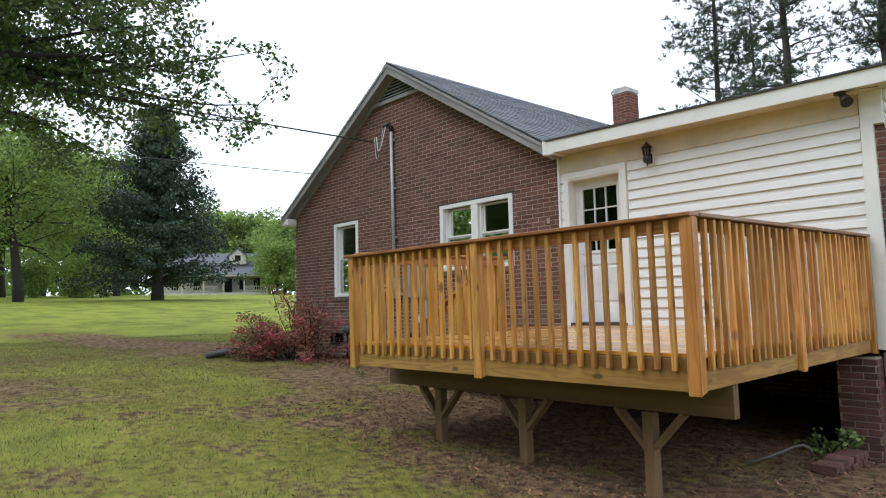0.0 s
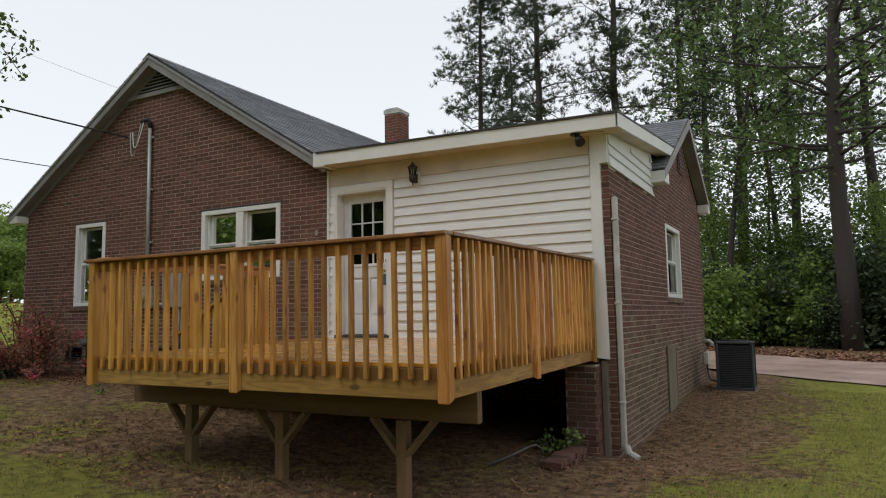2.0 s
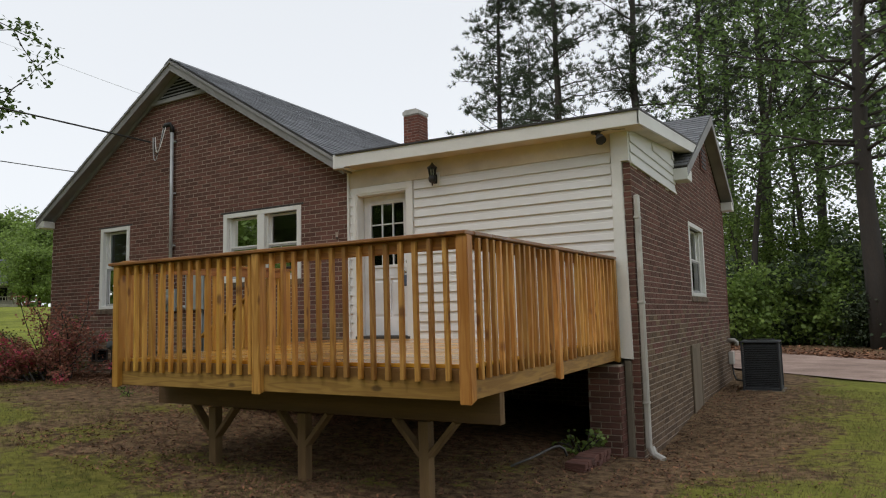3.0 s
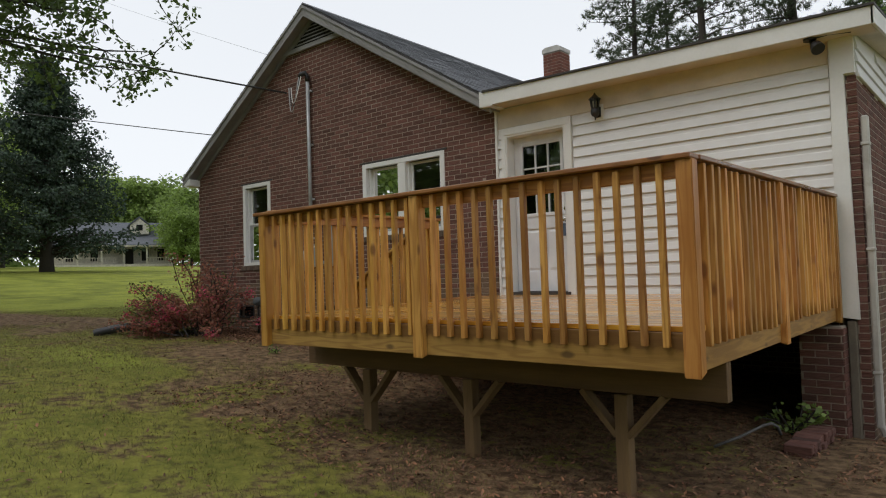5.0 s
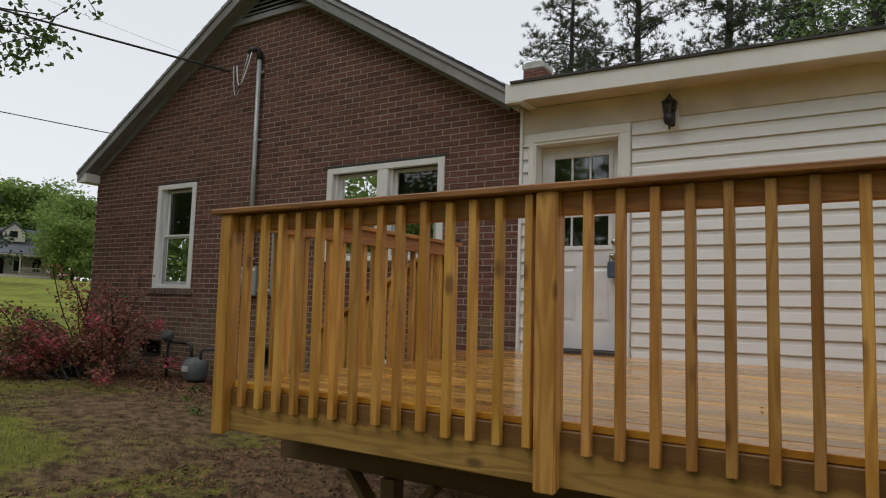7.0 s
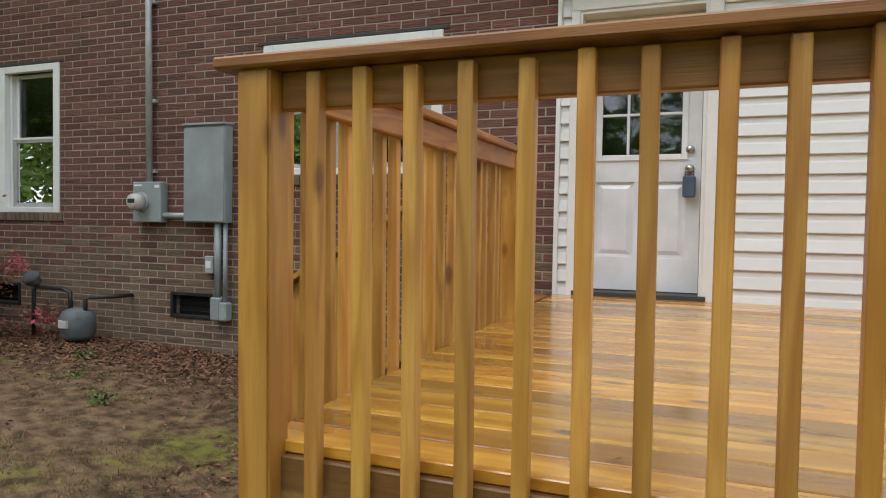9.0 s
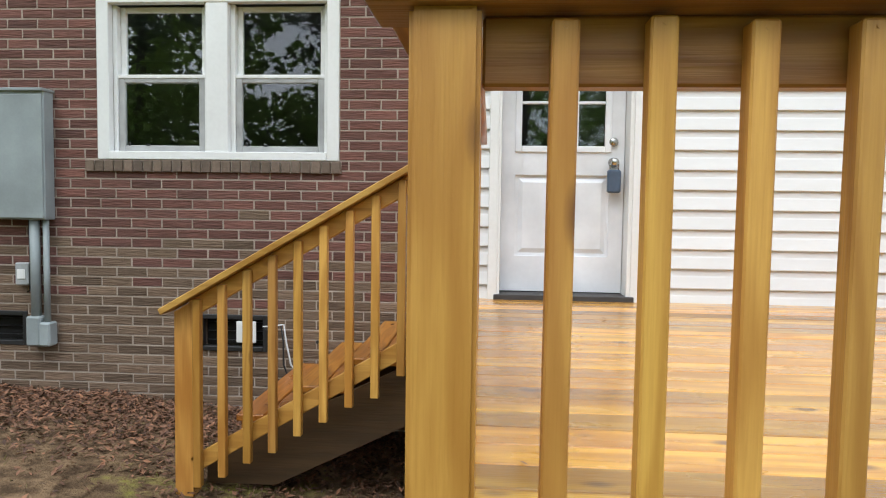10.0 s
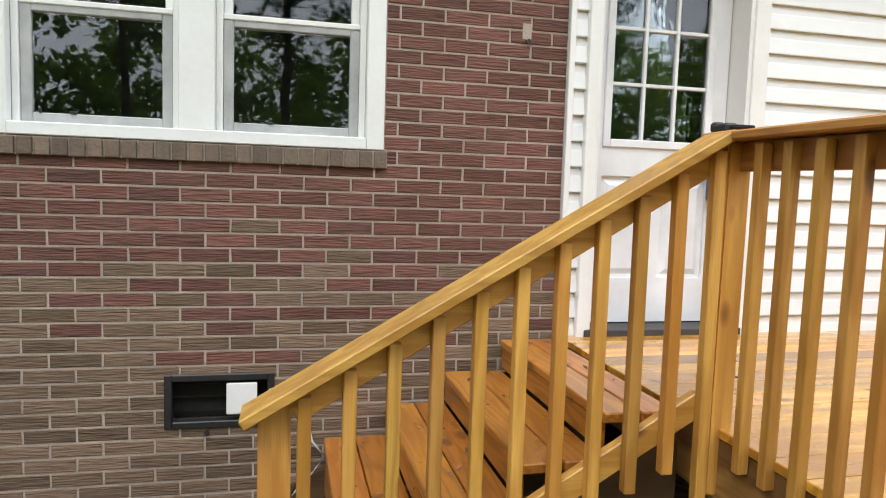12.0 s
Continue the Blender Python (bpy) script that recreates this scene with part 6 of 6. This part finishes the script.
# the big oak whose boughs hang into view
def yard_oak():
    rng = random.Random(71)
    ob = thing("oak_tree", (0, 0, 0), "large yard oak with overhanging leafy boughs", "tree")
    wood, green = Geo(), Geo()
    wood.tube([(0, 0, -0.3), (0.05, 0, 1.5), (0.0, 0.1, 4.0), (0.3, 0.2, 7.0), (0.4, 0.5, 11)], [0.55, 0.42, 0.36, 0.28, 0.1], 12)
    for k in range(46):
        h = rng.uniform(5.4, 11)
        a = rng.uniform(0, 2 * math.pi) if k > 30 else rng.uniform(0.55, 2.0)
        L = rng.uniform(5.4, 9.0) * (1.15 - 0.03 * h)
        lp = limb(wood, rng, (0.1, 0.1, h), (math.cos(a), math.sin(a), rng.uniform(0.05, 0.5)), L, 0.11, 8, 0.25, 0.17)
        for q in range(2, 9):
            for _ in range(4):
                d = Vector((rng.uniform(-1, 1), rng.uniform(-1, 1), rng.uniform(-0.8, 0.5))).normalized()
                tw = limb(wood, rng, lp[q], d, rng.uniform(0.5, 1.3), 0.014, 3, 0.3)
                for t in tw[1:]:
                    leaf_cloud(green, rng, t, 0.27, 11, 0.135, 0.8, 0.2)
    part("trunk", wood, M["bark"], ob, smooth=True, normals=False)
    part("crown", green, M["oak_leaf"], ob, normals=False)
    return ob


stand(yard_oak(), -12.8, -7.6, 0)


# azalea at the house corner
def azalea():
    rng = random.Random(81)
    ob = thing("azalea_bush", (0, 0, 0), "burgundy-leaved azalea bush with pink blossoms", "bush")
    wood, green, fresh, pink = Geo(), Geo(), Geo(), Geo()
    for k in range(44):
        a = rng.uniform(0, 2 * math.pi)
        lp = limb(wood, rng, (rng.uniform(-0.7, 0.7), rng.uniform(-0.3, 0.3), 0), (math.cos(a) * 0.9, math.sin(a) * 0.7, rng.uniform(0.45, 1.1)), rng.uniform(0.8, 1.55), 0.016, 5, 0.2)
        for q in (2, 3, 4, 5):
            leaf_cloud(fresh if k % 4 == 0 else green, rng, lp[q], 0.19, 42, 0.055, 0.8)
        if rng.random() < 0.75:
            leaf_cloud(pink, rng, lp[5] + Vector((0, 0, -0.05)), 0.13, 34, 0.055, 0.8)
    for k in range(26):
        lp = limb(wood, rng, (rng.uniform(-0.9, 0.5), rng.uniform(-0.4, 0.1), 0.02), (rng.uniform(-1, 0.5), rng.uniform(-1, 0.1), rng.uniform(0.15, 0.45)), rng.uniform(0.6, 1.0), 0.012, 5, 0.1)
        for q in (2, 3, 4, 5):
            leaf_cloud(fresh if k % 3 == 0 else green, rng, lp[q], 0.17, 34, 0.055, 0.7)
        if k % 3 == 1:
            leaf_cloud(pink, rng, lp[5], 0.12, 30, 0.055, 0.7)
    for k in range(16):
        lp = limb(wood, rng, (0.45 + rng.uniform(-0.25, 0.3), 0.35, 0), (rng.uniform(-0.4, 0.5), rng.uniform(-0.4, 0.25), 1), rng.uniform(1.0, 1.75), 0.014, 5, 0.0)
        for q in (2, 3, 4, 5):
            leaf_cloud(green, rng, lp[q], 0.17, 30, 0.055, 0.9)
    part("branchwork", wood, M["bark"], ob, normals=False)
    part("leaves", green, M["burgundy"], ob, normals=False)
    part("green_leaves", fresh, M["azalea_green"], ob, "yellow-green leaves among the burgundy", normals=False)
    part("blossoms", pink, M["pink"], ob, "clusters of pink azalea flowers", normals=False)
    return ob


stand(azalea(), -5.95, -1.1, 0, 0.90)


def weed_clump(seed, label, name, count, size, spread, mat):
    rng = random.Random(seed)
    ob = thing(name, (0, 0, 0), label, "plant")
    st, lv = Geo(), Geo()
    for k in range(count):
        a = rng.uniform(0, 2 * math.pi)
        lp = limb(st, rng, (0, 0, 0), (math.cos(a), math.sin(a), 1.1), spread, 0.006, 3, 0.2)
        for q in (1, 2, 3):
            leaf_cloud(lv, rng, lp[q], 0.07, 5, size, 0.6)
    tagged(part("stems", st, M["bark"], ob, normals=False), kind="stuff")
    tagged(part("leaves", lv, mat, ob, normals=False), kind="stuff")
    return ob


stand(weed_clump(91, "green weeds growing by the pier", "weed", 12, 0.06, 0.30, M["leaf"]), 3.48, -0.5)
small = stand(weed_clump(92, "small green weed in the leaf litter", "weed", 4, 0.03, 0.08, M["leaf"]), -3.75, -0.75)
again(small, -2.6, -1.6, 70)
again(small, -3.3, -1.2, 140, 0.8)

# ---- the far house with its porch ----
hx, hy = from_eye(65.5, 100)
hz = ground_z(hx, hy)
far = thing("far_house", (0, 0, 0), "distant white house with a railed front porch and grey roof", "house")


def fpart(name, mat, *boxes, parent=None, label=""):
    g = Geo()
    for b in boxes:
        g.box(*b, 0.0)
    return part(name, g, mat, parent or far, label)


fpart("wall", M["far_white"], (-9, 5.2, 2.4, 9, -0.5, 3.0))
g = Geo()
g.prism([(-0.6, 2.75), (2.6, 3.9), (2.6, 3.75), (-0.6, 2.6)], "x", -9.4, 5.7)
part("porch_roof", g, M["far_roof"], far)
g = Geo()
g.prism([(2.0, 3.0), (5.8, 6.2), (9.6, 3.0)], "x", -9.3, 5.5)
part("roof", g, M["far_roof"], far)
fpart("porch_fascia", M["far_white"], (-9.3, 5.6, -0.62, -0.5, 2.45, 2.68))
fpart("porch_floor", M["far_white"], (-9.2, 5.5, -0.5, 2.4, -0.5, 0.2))
for x in (-9, -6, -3.2, -0.6, 2.2, 5.3):
    fpart("porch_post", M["far_white"], (x - 0.09, x + 0.09, -0.45, -0.27, 0.2, 2.6))
for a, b in ((-9, -6), (-6, -3.2), (-3.2, -1.4), (2.2, 5.3)):
    r = fpart("porch_rail", M["far_white"], (a, b, -0.4, -0.34, 1.0, 1.08), (a, b, -0.4, -0.34, 0.35, 0.42))
    n = int((b - a) / 0.3)
    for i in range(n):
        x = a + (i + 0.5) * (b - a) / n
        fpart("baluster", M["far_white"], (x - 0.03, x + 0.03, -0.39, -0.35, 0.42, 1.0), parent=r)
fpart("door", M["void"], (-0.4, 0.6, 2.36, 2.39, 0.2, 2.3))
for x in (-7.5, -4.6, 1.6, 3.6):
    w = fpart("window", M["void"], (x, x + 0.9, 2.36, 2.39, 0.7, 2.3))
    fpart("frame", M["far_white"], (x - 0.1, x, 2.33, 2.38, 0.6, 2.4), (x + 0.9, x + 1.0, 2.33, 2.38, 0.6, 2.4), parent=w)
g = Geo()
g.prism([(0.2, 4.4), (0.2, 5.6), (1.4, 6.6), (2.6, 5.6), (2.6, 4.4)], "y", 3.2, 6)
dm = part("dormer", g, M["far_white"], far)
g = Geo()
g.prism([(-0.1, 5.4), (1.4, 6.68), (2.9, 5.4), (2.9, 5.6), (1.4, 6.9), (-0.1, 5.6)], "y", 3.0, 6)
part("dormer_roof", g, M["far_roof"], dm)
fpart("dormer_window", M["void"], (1.0, 1.8, 3.17, 3.19, 4.9, 5.7), parent=dm)
far.matrix_basis = pose(hx, hy, hz + 0.1, 0, 0, 66)

# ---- overhead lines ----
for nm, a, b, sag, r, mat in (("service_cable", (-4.15, -0.2, 5.02), (-44.08, -20.96, 18.1), 0.31, 0.016, "black"),
                              ("phone_cable", (-9.83, 16.19, 6.11), (-46.75, -9.54, 13.45), 0.15, 0.02, "black"),
                              ("street_cable", (-4.43, 12.31, 5.49), (-49.42, 13.12, 24.69), 0.27, 0.010, "galv")):
    g = Geo()
    A, B = Vector(a), Vector(b)
    g.tube([A.lerp(B, i / 24) - Vector((0, 0, sag * 4 * (i / 24) * (1 - i / 24))) for i in range(25)], r, 5)
    single(nm, g, M[mat], "overhead cable slung past the gable end", "cable", smooth=True)

# ---- leaf litter and grass ----
def litter():
    rng = random.Random(101)
    g = Geo()
    made = 0
    while made < 56000:
        pick = rng.random()
        if pick > 0.86:
            x, y = rng.uniform(-12, 8), rng.uniform(-8, 1)
            if x > -7.4 and y > -0.05:
                continue
        elif pick < 0.56:
            x = rng.uniform(-8.5, 0.5)
            y = -0.02 - abs(rng.gauss(0, 0.55))
        else:
            x, y = rng.uniform(-1.5, 5.6), 0.4 - 4.3 * rng.random() ** 0.8
            if x > 3.9:
                y = rng.uniform(-2, 6)
                x = 4.05 + abs(rng.gauss(0, 0.8))
        if -0.0 < x < 3.9 and y > -0.0:
            continue
        made += 1
        z = ground_z(x, y) + 0.022 * noise.noise((x * 0.9, y * 0.9, 0)) + 0.010 * noise.noise((x * 3.1, y * 3.1, 5)) + rng.uniform(0.004, 0.03)
        m = Euler((rng.uniform(-0.6, 0.6), rng.uniform(-0.6, 0.6), rng.uniform(0, 6.3))).to_matrix()
        s = rng.uniform(0.008, 0.027)
        pts = [Vector(q) * s for q in ((-1, 0, 0), (-0.2, 0.42, 0.12), (1, 0, 0.05), (-0.1, -0.42, 0.15))]
        g.face(*[m @ p + Vector((x, y, z)) for p in pts])
    single("leaf_litter", g, M["litter"], "brown fallen leaves scattered along the wall", "leaves", "stuff", normals=False)


litter()


def leaf_bank():
    """Russet leaves banked up between the drive and the woods."""
    rng = random.Random(104)
    g = Geo()
    for k in range(9000):
        x = rng.uniform(-3, 20)
        near = 6.9 + 0.85 * (6.7 - x) if x < 6.7 else 6.9 - 0.25 * (x - 6.7)
        y = near + 6.3 + abs(rng.gauss(0, 1.9))
        z = ground_z(x, y) + rng.uniform(0.01, 0.06)
        m = Euler((rng.uniform(-0.6, 0.6), rng.uniform(-0.6, 0.6), rng.uniform(0, 6.3))).to_matrix()
        s = rng.uniform(0.04, 0.09)
        g.face(*[m @ (Vector(q) * s) + Vector((x, y, z)) for q in ((-1, 0, 0), (-0.2, 0.5, 0.2), (1, 0, 0.1), (-0.1, -0.5, 0.25))])
    single("leaf_bank", g, M["litter"], "russet fallen leaves between driveway and woods", "leaves", "stuff", normals=False)


leaf_bank()


def deck_debris():
    rng = random.Random(103)
    g = Geo()
    for k in range(70):
        if k < 34:
            x, y = rng.uniform(0.1, 3.6), -rng.random() ** 1.6 * 3.4 - 0.05
            z = 1.5775 + (y + 3.6) * math.tan(radians(0.75))
        else:
            i = rng.randrange(4)
            x, y, z = treads[i][0] + rng.uniform(0.03, 0.25), rng.uniform(-1.1, -0.1), treads[i][2] + 0.002
        m = Euler((rng.uniform(-0.25, 0.25), rng.uniform(-0.25, 0.25), rng.uniform(0, 6.3))).to_matrix()
        s = rng.uniform(0.008, 0.024)
        pts = [Vector(q) * s for q in ((-1, 0, 0.25), (-0.2, 0.36, 0.35), (1, 0, 0.25), (-0.1, -0.36, 0.4))]
        g.face(*[m @ p + Vector((x, y, z)) for p in pts])
    single("deck_debris", g, M["litter"], "dead leaf scraps on the deck boards and treads", "leaves", "stuff", normals=False)


deck_debris()


def grass():
    rng = random.Random(102)
    g = Geo()
    made = 0
    while made < 210000:
        x, y = rng.uniform(-13, 8.5), rng.uniform(-8, 6)
        if -7.4 < x < 4 and y > -0.05:
            continue
        a = lawn_amount(x, y) + 0.9 * (noise.noise((x * 0.8, y * 0.8, 9)) * 0.5) + 0.5 * noise.noise((x * 3, y * 3, 2))
        if a < 0.42 + rng.uniform(-0.1, 0.15):
            if rng.random() > 0.04:
                continue
        made += 1
        z = ground_z(x, y) + 0.022 * noise.noise((x * 0.9, y * 0.9, 0)) + 0.010 * noise.noise((x * 3.1, y * 3.1, 5)) - 0.004
        h, t = rng.uniform(0.012, 0.045), rng.uniform(0, 6.3)
        d = Vector((math.cos(t), math.sin(t), 0))
        lean = Vector((rng.uniform(-1, 1), rng.uniform(-1, 1), 0)) * h * 0.8
        p = Vector((x, y, z))
        g.face(p - d * 0.003, p + d * 0.003, p + lean + Vector((0, 0, h)))
    single("grass", g, M["grass"], "short sparse yellow-green grass", "grass", "stuff", normals=False)


grass()

# ---- the bricks nearest the stairs, one by one ----
for wall, loose, put, tan_below in PENDING_BRICKS:
    shapes = {}
    rng = random.Random(15)
    for a, b, c, d in loose:
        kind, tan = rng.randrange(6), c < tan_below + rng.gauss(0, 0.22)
        key = (kind, tan, round(b - a, 3))
        if key not in shapes:
            g = Geo()
            brick_block(g, 0, b - a, 0, d - c, lambda u, v, w: (u, w, v), 0.004, rng)
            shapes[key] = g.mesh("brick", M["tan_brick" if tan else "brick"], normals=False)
        piece("brick", shapes[key], (a, put(a, c, 0)[1], c), wall)
